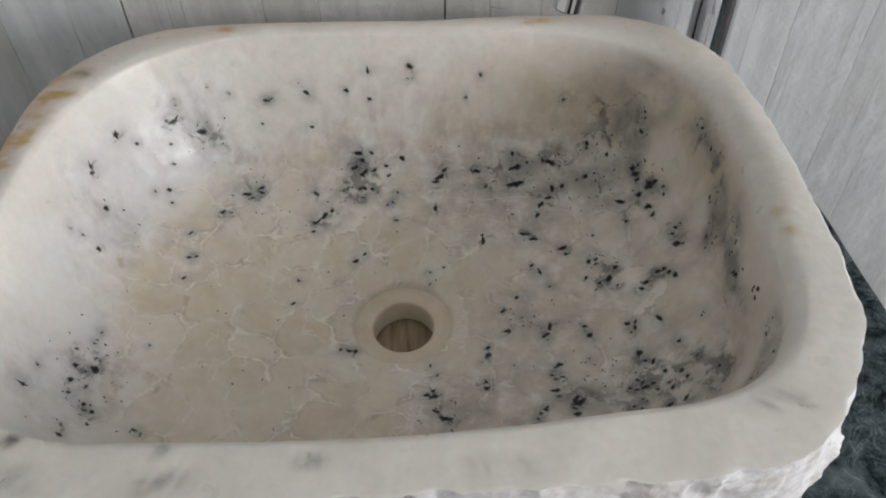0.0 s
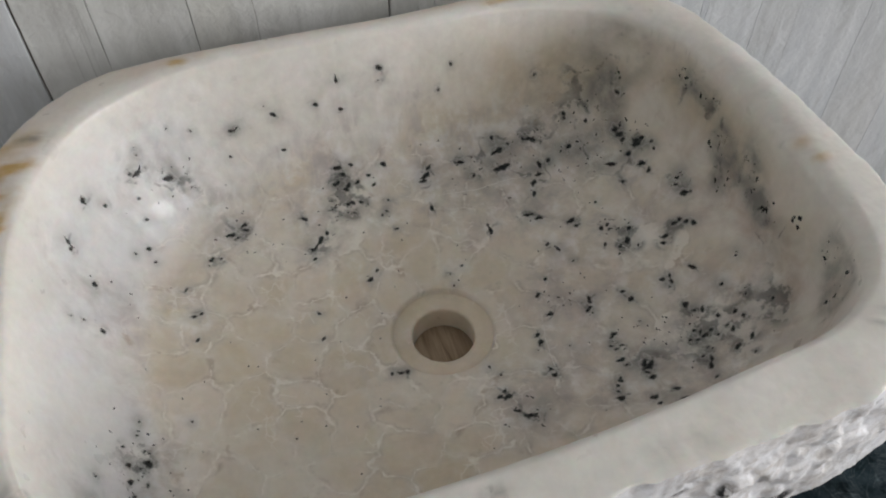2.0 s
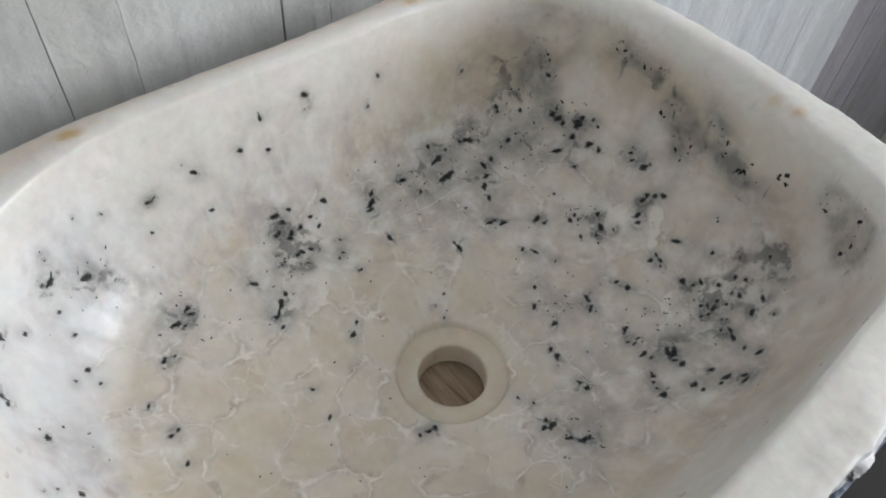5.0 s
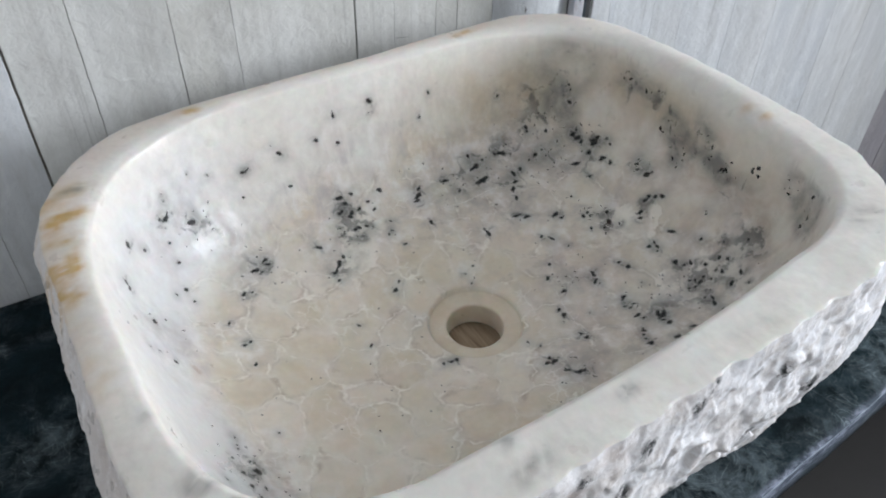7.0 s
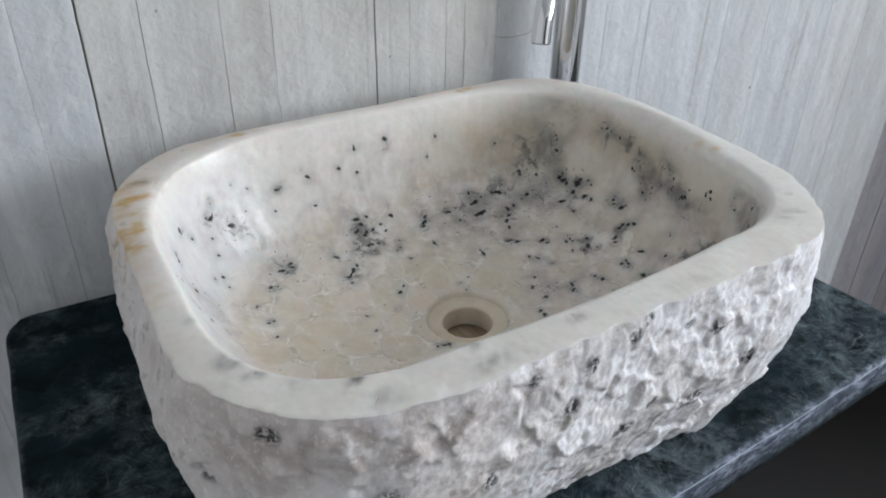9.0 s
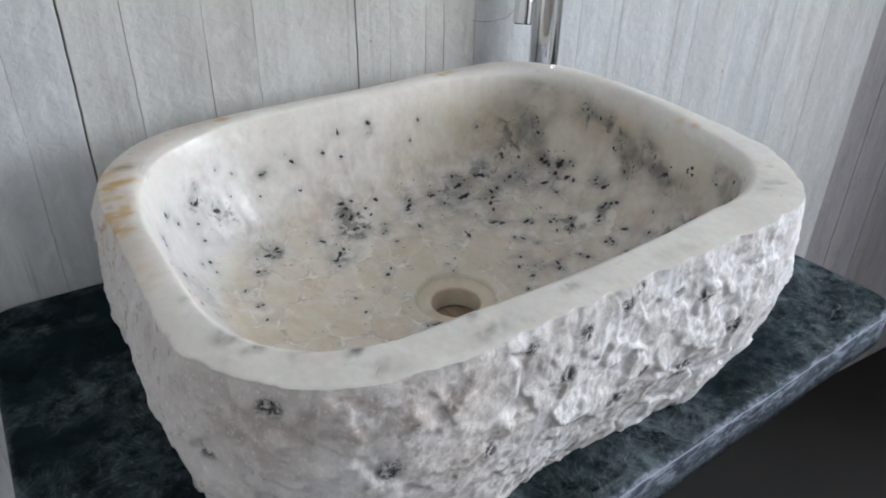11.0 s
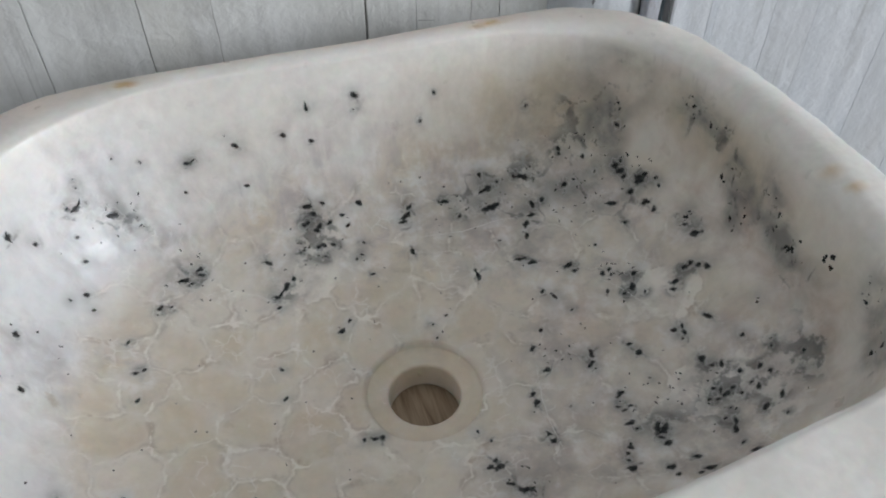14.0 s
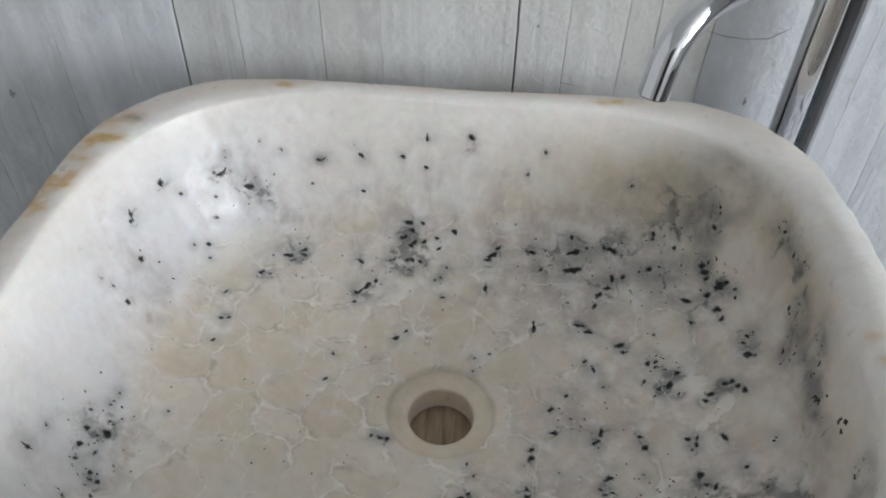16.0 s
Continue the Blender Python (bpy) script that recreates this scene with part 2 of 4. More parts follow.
    width = m.calc("ADD", 0.018, m.calc("MULTIPLY", m.ramp(m.noise(v, 75.0, 3, 0.6), (0.48, 0.0), (0.75, 1.0)), 0.07))
    line = m.ramp(m.calc("DIVIDE", edge, width), (0.35, 1.0), (1.0, 0.0))
    shown = m.ramp(m.noise(v, 46.0, 6, 0.66), (0.44, 0.0), (0.54, 1.0))
    base = m.mix(mul(m.ramp(edge, (0.03, 0.0), (0.055, 1.0), (0.13, 0.0)), shown, m.ramp(mottle, (0.42, 1.0), (0.56, 0.2)), veins, 0.4), base, (0.36, 0.29, 0.235))
    base = m.mix(mul(line, shown, veins, 0.75), base, (0.87, 0.825, 0.755))
    # fine white cracks
    crack = m.ramp(cells(m, bent_coords(m, v, 60.0, 4.0, 0.014), 88.0, "DISTANCE_TO_EDGE"), (0.015, 1.0), (0.06, 0.0))
    crack = mul(crack, m.ramp(m.noise(v, 36.0, 4, 0.6, 0.4), (0.57, 0.0), (0.63, 1.0)), m.calc("ADD", mul(veins, 0.7), mul(milk, 0.3)))
    base = m.mix(mul(crack, 0.55), base, (0.92, 0.89, 0.85))
    # towards the dark minerals the lumps are pale in the middle and smoky at their seams
    dusk = mul(rose_shade, m.ramp(edge, (0.0, 1.0), (0.30, 0.0)), m.ramp(m.noise(v, 33.0, 5, 0.62, 0.5), (0.42, 0.0), (0.58, 0.85)), veins)
    base = m.mix(dusk, base, (0.39, 0.345, 0.325))
    base = m.mix(mul(rose_shade, m.ramp(edge, (0.20, 0.0), (0.55, 0.6)), m.ramp(mottle, (0.40, 0.2), (0.60, 1.0)), veins), base, (0.80, 0.755, 0.71))
    base = m.mix(mul(line, shown, rose_shade, veins, 0.75), base, (0.85, 0.815, 0.765))
    # stains; brown also paints corner shade and wall glow, blush the rim's shade
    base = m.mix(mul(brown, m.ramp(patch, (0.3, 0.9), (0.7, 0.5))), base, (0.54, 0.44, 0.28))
    base = m.mix(mul(blush_shade, m.ramp(cloud, (0.3, 0.55), (0.65, 0.9))), base, (0.72, 0.60, 0.515))
    base = m.mix(mul(ochre, m.ramp(patch, (0.35, 0.7), (0.6, 1.0))), base, (0.58, 0.37, 0.13))
    # smoke and grains of the dark mineral
    haze = mul(grey, m.ramp(m.noise(v, 45.0, 5, 0.56, 0.35), (0.36, 0.90), (0.64, 0.22)))
    base = m.mix(haze, base, (0.17, 0.172, 0.165))
    grains = mul(m.ramp(m.noise(v, 150.0, 4, 0.65, 0.6), (0.60, 0.0), (0.67, 1.0)), m.ramp(grey, (0.4, 0.0), (0.85, 1.0)))
    base = m.mix(mul(grains, 0.7), base, (0.05, 0.055, 0.053))
    inlay = mul(m.ramp(edge, (0.010, 1.0), (0.05, 0.0)), m.ramp(grey, (0.12, 0.0), (0.45, 1.0)), m.ramp(m.noise(v, 85.0, 4, 0.6), (0.47, 0.0), (0.54, 1.0)))
    base = m.mix(mul(inlay, 0.6), base, (0.03, 0.035, 0.035))
    base = m.mix(m.ramp(dark, (0.015, 0.0), (0.06, 0.25), (0.12, 0.0)), base, (0.86, 0.85, 0.83))
    ragged = m.calc("ADD", dark, m.calc("MULTIPLY", m.calc("SUBTRACT", m.noise(v, 290.0, 4, 0.65), 0.5), 1.1))
    base = m.mix(mul(m.ramp(dark, (0.01, 0.0), (0.35, 0.5)), m.ramp(mottle, (0.40, 1.0), (0.60, 0.25))), base, (0.24, 0.235, 0.225))
    base = m.mix(mul(m.ramp(ragged, (0.30, 0.0), (0.62, 0.98)), m.ramp(dark, (0.04, 0.0), (0.16, 1.0))), base, (0.012, 0.013, 0.012))
    base = m.mix(1.0, base, m.ramp(fine, (0.3, 0.95), (0.7, 1.03)), "MULTIPLY")
    soft = m.noise(v, 55.0, 3, 0.5)
    n = m.bump(m.noise(v, 24.0, 3, 0.5), 0.45, 0.006)
    n = m.bump(soft, 0.30, 0.002, n)
    n = m.bump(m.noise(v, 420.0, 2, 0.5), 0.06, 0.0006, n)
    n = m.bump(crack, 0.25, 0.0004, n)
    m.b.subsurface_method = "RANDOM_WALK"
    return m.out(base, m.ramp(soft, (0.3, 0.27), (0.7, 0.42)), n, Subsurface_Weight=0.2, Subsurface_Scale=0.007, IOR=1.52, Coat_Weight=0.05, Coat_Roughness=0.12)


def rough_stone():
    m = Mat("hewn_stone")
    v = m.coords()
    mul = lambda *f: f[0] if len(f) == 1 else m.calc("MULTIPLY", f[0], mul(*f[1:]))
    bent = bent_coords(m, v, 50.0, 4.0, 0.012)
    chip, block = channels(m, cells(m, bent, 78.0, "F1")), channels(m, cells(m, bent, 190.0, "F1"))
    ochre, blush_shade, dark, crushed = (m.attr(a) for a in ("ochre", "blush_shade", "dark", "crushed"))
    base = m.ramp(m.noise(v, 22.0, 5, 0.6, 0.8), (0.36, (0.575, 0.545, 0.535)), (0.50, (0.68, 0.662, 0.66)), (0.64, (0.77, 0.765, 0.775)))
    base = m.mix(m.ramp(chip[0], (0.40, 0.0), (0.95, 0.6)), base, (0.60, 0.57, 0.55))
    base = m.mix(mul(crushed, m.ramp(m.noise(v, 48.0, 6, 0.68, 0.9), (0.45, 0.0), (0.57, 0.85))), base, (0.80, 0.805, 0.84))
    base = m.mix(mul(crushed, m.ramp(block[0], (0.55, 0.0), (1.0, 0.55))), base, (0.81, 0.815, 0.85))
    base = m.mix(m.ramp(chip[1], (0.55, 0.0), (0.95, 0.55)), base, (0.76, 0.77, 0.80))
    base = m.mix(mul(m.calc("SUBTRACT", 1.0, crushed), 0.6), base, (0.64, 0.588, 0.558))
    # brownish patches with the shadow band under the rim painted in
    base = m.mix(mul(blush_shade, m.ramp(m.noise(v, 45.0, 4, 0.6, 0.4), (0.30, 0.5), (0.62, 0.95))), base, (0.43, 0.375, 0.35))
    base = m.mix(mul(ochre, 0.6), base, (0.60, 0.43, 0.23))
    base = m.mix(mul(dark, m.ramp(m.noise(v, 95.0, 5, 0.66, 0.3), (0.42, 0.0), (0.56, 0.85))), base, (0.24, 0.235, 0.24))
    base = m.mix(mul(m.ramp(dark, (0.25, 0.0), (0.8, 1.0)), m.ramp(m.noise(v, 190.0, 4, 0.65, 0.5), (0.45, 0.0), (0.53, 1.0))), base, (0.03, 0.033, 0.035))
    base = m.mix(m.ramp(m.noise(v, 330.0, 3, 0.7), (0.56, 0.0), (0.66, 0.5)), base, (0.86, 0.86, 0.88))
    base = m.mix(m.ramp(m.noise(v, 210.0, 4, 0.7), (0.34, 0.40), (0.44, 0.0)), base, (0.50, 0.47, 0.465))
    shard = bent_coords(m, v, 90.0, 3.0, 0.004)
    n = m.bump(crystals(m, shard, 130.0), 0.35, 0.7)
    n = m.bump(crystals(m, shard, 290.0), 0.4, 0.6, n)
    n = m.bump(m.noise(v, 260.0, 6, 0.75), 0.4, 0.0009, n)
    m.b.subsurface_method = "RANDOM_WALK"
    return m.out(base, m.ramp(block[2], (0.0, 0.75), (0.85, 0.62), (0.95, 0.25)), n, Subsurface_Weight=0.3, Subsurface_Scale=0.004, Subsurface_Radius=(1.0, 0.9, 0.85))


def speck_material():
    m = Mat("dark_mineral")
    v = m.coords()
    base = m.ramp(m.noise(v, 320.0, 4, 0.7), (0.35, (0.004, 0.0045, 0.0045)), (0.7, (0.024, 0.026, 0.025)))
    return m.out(base, 0.5, Specular_IOR_Level=0.25)


def chrome_material():
    m = Mat("polished_chrome")
    return m.out((0.68, 0.69, 0.71), m.ramp(m.noise(m.coords(), 60.0, 3), (0.3, 0.018), (0.7, 0.04)), Metallic=1.0)


def wood_material():
    m = Mat("bare_wood")
    g = m.noise(m.coords((260, 18, 18)), 1.0, 4, 0.6, 0.6)
    base = m.ramp(g, (0.3, (0.20, 0.13, 0.08)), (0.6, (0.42, 0.32, 0.22)))
    return m.out(base, 0.6, m.bump(g, 0.3, 0.001))


def plain_material(name, colour, rough, scale=8.0, spread=0.08):
    m = Mat(name)
    g = m.noise(m.coords(), scale, 5, 0.6)
    lo, hi = (tuple(c * (1 + k) for c in colour) for k in (-spread, spread))
    return m.out(m.ramp(g, (0.3, lo), (0.7, hi)), rough, m.bump(m.noise(m.coords(), 90.0, 4), 0.1, 0.001))


PLANK = plank_material("whitewashed_boards", (0.605, 0.635, 0.665), (0.635, 0.645, 0.645), (0.80, 0.82, 0.84), (0.49, 0.50, 0.50))
CREAM = plank_material("greenish_white_boards", (0.625, 0.638, 0.632), (0.645, 0.645, 0.61), (0.79, 0.80, 0.79), (0.50, 0.50, 0.485))
# a darker lilac copy of the board paint for the far right-hand end
LILAC = plank_material("darker_lilac_boards", (0.35, 0.34, 0.39), (0.37, 0.35, 0.36), (0.45, 0.43, 0.46), (0.24, 0.22, 0.225))
COUNTER = counter_material()
POLISHED, ROUGH, SPECK = polished_stone(), rough_stone(), speck_material()
CHROME, WOOD = chrome_material(), wood_material()
PLASTER = plain_material("white_plaster", (0.74, 0.74, 0.72), 0.8)
# one even near-black for the whole floor
FLOORING = plain_material("near_black_floor", (0.007, 0.0065, 0.006), 0.8, 5.0, 0.3)
JOINT = plain_material("joint_gap", (0.24, 0.225, 0.20), 0.9)
GLINT = plain_material("painted_glint", (0.80, 0.78, 0.75), 0.25, 200.0)
DARK = plain_material("black_aerator", (0.02, 0.02, 0.02), 0.5)
PALE = plain_material("pale_wall_paint", (0.72, 0.715, 0.70), 0.8)
DOOR = plain_material("dark_brown_door", (0.035, 0.026, 0.02), 0.45)
FRAME = plain_material("white_window_frame", (0.75, 0.75, 0.74), 0.4)

# ---- room ----
X0, X1, Y0, H = -1.3, 2.8, -2.4, 2.45
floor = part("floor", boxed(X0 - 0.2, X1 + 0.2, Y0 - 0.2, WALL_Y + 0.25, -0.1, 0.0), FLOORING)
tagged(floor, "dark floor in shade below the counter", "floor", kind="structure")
ceiling = part("ceiling", boxed(X0 - 0.2, X1 + 0.2, Y0 - 0.2, WALL_Y + 0.25, H, H + 0.12), PLASTER)
tagged(ceiling, "plain white plaster ceiling", "ceiling", kind="structure")
wall_west = part("wall_west", boxed(X0 - 0.15, X0, Y0, WALL_Y + 0.02, 0, H), PALE)
tagged(wall_west, "plain pale painted wall", "wall", kind="structure")
wall_south = part("wall_south", boxed(X0, X1, Y0 - 0.15, Y0, 0, H), PALE)
tagged(wall_south, "plain pale painted wall", "wall", kind="structure")
# unseen door, added to give the chrome a dark band to reflect
door = part("door_1", boxed(-0.25, 0.65, Y0 - 0.002, Y0 + 0.035, 0.0, 2.03, 0.004), DOOR)
tagged(door, "plain dark brown door added out of view for dark reflections", "door", kind="structure")
WY0, WY1, WZ0, WZ1 = -2.20, -0.44, 1.08, 2.32
bm = bmesh.new()
for args in ((Y0, WY0, 0, H), (WY1, WALL_Y + 0.02, 0, H), (WY0, WY1, 0, WZ0), (WY0, WY1, WZ1, H)):
    box(bm, X1, X1 + 0.15, *args)
wall_east = part("wall_east", bm, PLASTER)
tagged(wall_east, "white plastered wall with a window opening", "wall", kind="structure")

# a short plain wall beyond the counter, added unseen to shade the boards' far end
wall_return = part("wall_return", boxed(1.50, 1.62, -0.31, WALL_Y - 0.002, 0, H), PLASTER)
tagged(wall_return, "plain plastered wall added out of view to shade the boards", "wall", kind="structure")

# boarded wall behind the counter: a backing and upright boards of uneven width
wall_north = part("wall_north", boxed(X0, X1, WALL_Y + 0.003, WALL_Y + 0.15, 0, H), JOINT)
tagged(wall_north, "whitewashed wall of narrow upright wooden boards", "wall", kind="structure")
JOINTS = [(-0.405, 1.0), (-0.360, 0.8), (-0.2985, 0.8), (-0.2478, 3.2), (-0.1968, 1.2), (-0.1264, 1.3), (-0.0782, 1.0), (0.0306, 2.4), (0.0702, 1.0),
          (0.1145, 0.7), (0.1375, 1.0), (0.1790, 0.9), (0.2990, 1.3), (0.3350, 0.8), (0.3420, 0.8), (0.4020, 0.9), (0.4500, 1.4), (0.5410, 1.8),
          (0.6220, 1.0), (0.6900, 0.8), (0.7550, 1.3), (0.8400, 1.0), (0.9300, 1.2), (0.9850, 0.9), (1.0580, 3.0), (1.1050, 1.5), (1.1600, 2.5)]
rng = random.Random(4)
left = [(JOINTS[0][0] - 0.0, JOINTS[0][1])]
while left[-1][0] > X0 + 0.1:
    left.append((left[-1][0] - rng.uniform(0.04, 0.11), rng.uniform(0.7, 2.0)))
right = [JOINTS[-1]]
while right[-1][0] < X1 - 0.1:
    right.append((right[-1][0] + rng.uniform(0.04, 0.11), rng.uniform(0.7, 2.0)))
joints = [(X0, 1.0)] + left[:0:-1] + JOINTS + right[1:] + [(X1, 1.0)]
HEIGHTS = [0.0, 0.4, 0.7] + [0.75 + 0.008 * k for k in range(95)] + [1.6, 2.0, H]


def seam_gap(x, g, z):
    """Half the width of a joint at a height: it narrows to nothing where paint has filled it."""
    filled = 0.35 + 1.3 * noise.noise((x * 31, 0.0, z * 9)) + 0.5 * noise.noise((x * 31, 5.0, z * 45))
    keep = 1.0 if g > 2.2 else min(1.0, max(0.3, 0.65 + filled)) * (0.8 if x < 0.25 else 0.3)
    return 0.00030 * g * keep + 0.00003


def plank(a, ga, b, gb, proud):
    """One board, its long edges a little wavy and eased."""
    bm = bmesh.new()
    rows = []
    for z in HEIGHTS:
        wa = a + 0.0011 * noise.noise((a * 70, 1.0, z * 11)) + 0.0006 * noise.noise((a * 70, 2.0, z * 75))
        wb = b + 0.0011 * noise.noise((b * 70, 1.0, z * 11)) + 0.0006 * noise.noise((b * 70, 2.0, z * 75))
        na, nb = seam_gap(a, ga, z), seam_gap(b, gb, z)
        ea, eb = 0.0001 + 0.5 * na, 0.0001 + 0.5 * nb
        y = WALL_Y - proud
        rows.append([bm.verts.new(p) for p in ((wa + na, WALL_Y + 0.012, z), (wa + na, y + ea, z), (wa + na + ea, y, z), (wb - nb - eb, y, z), (wb - nb, y + eb, z), (wb - nb, WALL_Y + 0.012, z))])
    for lo, hi in zip(rows, rows[1:]):
        for k in range(5):
            bm.faces.new((lo[k], lo[k + 1], hi[k + 1], hi[k]))
    return bm


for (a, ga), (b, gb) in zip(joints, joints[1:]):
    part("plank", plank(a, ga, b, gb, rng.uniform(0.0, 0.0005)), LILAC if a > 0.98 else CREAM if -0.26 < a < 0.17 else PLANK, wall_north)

# marks in the boards: knots and a curved crack beside the tap
KNOT = plain_material("knot_in_board", (0.27, 0.265, 0.26), 0.8, 60.0, 0.25)


def wall_mark(path, widths, name, label):
    """A thin ribbon with ragged edges on the face of the boards."""
    bm = bmesh.new()
    left, right = [], []
    fine = []
    for (p, w), (q, u) in zip(zip(path, widths), zip(path[1:], widths[1:])):
        fine += [(p[0] + (q[0] - p[0]) * k / 8, p[1] + (q[1] - p[1]) * k / 8, w + (u - w) * k / 8) for k in range(8)]
    fine.append((*path[-1], widths[-1]))
    for i, (x, z, w) in enumerate(fine):
        a, b = fine[max(i - 1, 0)], fine[min(i + 1, len(fine) - 1)]
        d = Vector((b[0] - a[0], b[1] - a[1])).normalized()
        for side, row in ((1, left), (-1, right)):
            h = side * w / 2 * (1 + 0.7 * noise.noise((x * 700, z * 700, side)))
            row.append(bm.verts.new((x - d.y * h, WALL_Y - 0.0008, SINK_Z + z + d.x * h)))
    for k in range(len(fine) - 1):
        bm.faces.new((left[k], left[k + 1], right[k + 1], right[k]))
    part(name, bm, KNOT, wall_north, label)


wall_mark([(0.174, 0.165), (0.190, 0.161), (0.206, 0.160), (0.222, 0.1615), (0.236, 0.171)], [0.0002, 0.0009, 0.0005, 0.0010, 0.0002], "crack", "dark curved crack")
for x, z, tall, wide in ((-0.420, 0.061, 0.010, 0.006), (0.046, 0.160, 0.003, 0.002), (0.219, 0.105, 0.008, 0.003), (-0.182, 0.235, 0.003, 0.0025), (0.618, 0.03, 0.006, 0.003)):
    wall_mark([(x, z - tall / 2), (x + 0.0006, z), (x, z + tall / 2)], [0.0002, wide, 0.0002], "knot", "small grey knot")
wall_mark([(0.071, 0.111), (0.084, 0.109)], [0.0006, 0.0003], "crack", "short dark crack")

# the window in the east wall
window = new("window_1")
window.location = (X1 + 0.07, (WY0 + WY1) / 2, WZ0)
tagged(window, "plain white window frame with clear daylight outside", "window", kind="structure")
dy, dz = (WY1 - WY0) / 2, WZ1 - WZ0
for y0, y1, z0, z1 in ((-dy, dy, 0, 0.05), (-dy, dy, dz - 0.05, dz), (-dy, -dy + 0.05, 0.05, dz - 0.05), (dy - 0.05, dy, 0.05, dz - 0.05), (-0.03, 0.03, 0.05, dz - 0.05)):
    part("window_frame", boxed(-0.03, 0.03, y0, y1, z0, z1, 0.004), FRAME, window)


# ---- counter ----
def quad_slab(corners, z0, z1, soft, which, steps=4):
    """A slab over a four-cornered plan with a rounded upper edge; the rounding carries the attribute edge."""
    bm = bmesh.new()
    edge = bm.verts.layers.float.new("edge")
    centre = sum((Vector(c) for c in corners), Vector((0, 0))) / len(corners)
    plan = []
    for i, c in enumerate(corners):
        a, p, b = Vector(corners[i - 1]), Vector(c), Vector(corners[(i + 1) % len(corners)])
        for k in range(7):
            f = k / 6
            q0, q1 = p + (a - p).normalized() * 0.032, p + (b - p).normalized() * 0.032
            plan.append(q0.lerp(p, f).lerp(p.lerp(q1, f), f))
    fine = []
    for i, p in enumerate(plan):
        q = plan[(i + 1) % len(plan)]
        n = max(1, int((q - p).length / 0.012))
        fine += [p.lerp(q, k / n) for k in range(n)]
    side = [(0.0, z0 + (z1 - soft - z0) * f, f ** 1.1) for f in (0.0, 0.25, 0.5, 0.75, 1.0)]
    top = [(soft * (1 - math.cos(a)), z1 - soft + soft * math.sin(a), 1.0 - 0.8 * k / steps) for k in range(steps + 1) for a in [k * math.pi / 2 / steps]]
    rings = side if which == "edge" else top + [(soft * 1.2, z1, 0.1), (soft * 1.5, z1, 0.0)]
    loops = []
    for inset, z, e in rings:
        loop = []
        for i, p in enumerate(fine):
            t = (fine[(i + 1) % len(fine)] - fine[i - 1]).normalized()
            keep = 0.0 if t.x < -0.85 else 1.0  # no rounding along the wall
            wob = 0.0012 * noise.noise((p.x * 22, p.y * 22, 3.0))
            v = bm.verts.new((p.x - t.y * (inset + wob) * keep, p.y + t.x * (inset + wob) * keep, z))
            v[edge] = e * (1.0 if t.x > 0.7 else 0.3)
            loop.append(v)
        loops.append(loop)
    for lo, hi in zip(loops, loops[1:]):
        for i in range(len(fine)):
            bm.faces.new((lo[i], lo[(i + 1) % len(fine)], hi[(i + 1) % len(fine)], hi[i])).smooth = True
    bm.faces.new(loops[0][::-1] if which == "edge" else loops[-1])
    return bm


COUNTER_PLAN = [(-0.377, WALL_Y - 0.002), (-0.377, -0.256), (0.424, -0.178), (0.363, WALL_Y - 0.002)]
counter = new("counter")
tagged(counter, "dark blue-green painted wooden countertop with rubbed pale edges", "countertop")
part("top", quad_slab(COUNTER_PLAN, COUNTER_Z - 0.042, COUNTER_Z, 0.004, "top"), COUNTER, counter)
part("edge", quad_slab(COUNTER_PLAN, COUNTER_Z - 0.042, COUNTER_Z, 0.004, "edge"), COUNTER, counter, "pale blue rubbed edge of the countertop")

# long flecks: x, y, length, width in millimetres, turn in degrees
STREAKS = [
    (90, 129, 14, 4.7, 7), (-70, 99, 16, 2.1, 46), (170, 97, 12, 2.8, -26), (-167, 146, 9, 3.7, -4), (-185, 141, 10, 3.1, 33), (89, 143, 10, 2.9, 14),
    (26, 136, 10, 3.1, 32), (-134, 117, 9, 3.2, -6), (121, -77, 8, 3.5, 36), (117, 143, 9, 3.3, -22), (57, 141, 8, 3.6, -6), (188, 83, 7, 3.8, -20),
    (190, 99, 7, 3.6, -12), (94, 80, 9, 2.8, -10), (61, 77, 9, 2.7, 89), (-227, 76, 11, 2.2, -46), (-31, 178, 7, 3.2, 86), (129, -121, 6, 3.3, 28),
    (-217, 108, 8, 2.5, -72), (-217, -101, 9, 2.0, 42),
]
SMALL_STREAKS = [
    (101, 74, 6, 2.8, -11), (119, -74, 7, 2.5, 60), (119, 122, 6, 2.8, 87), (181, -18, 7, 2.4, -54), (-43, 152, 6, 2.8, -0), (146, 127, 6, 2.5, 19),
    (-219, 59, 5, 2.9, 5), (23, 107, 6, 2.3, -90), (195, 100, 6, 2.7, -12), (111, -44, 5, 2.7, 35), (115, 114, 6, 2.3, -5), (-207, -68, 5, 2.5, 40),
    (87, 151, 5, 2.4, 90), (106, -65, 5, 2.4, -17), (107, -10, 5, 2.0, 85), (-111, 170, 5, 1.8, 27), (26, -82, 4, 1.8, -37),
    (-44, 144, 4, 1.9, 30), (200, 50, 5, 1.4, -35),
]
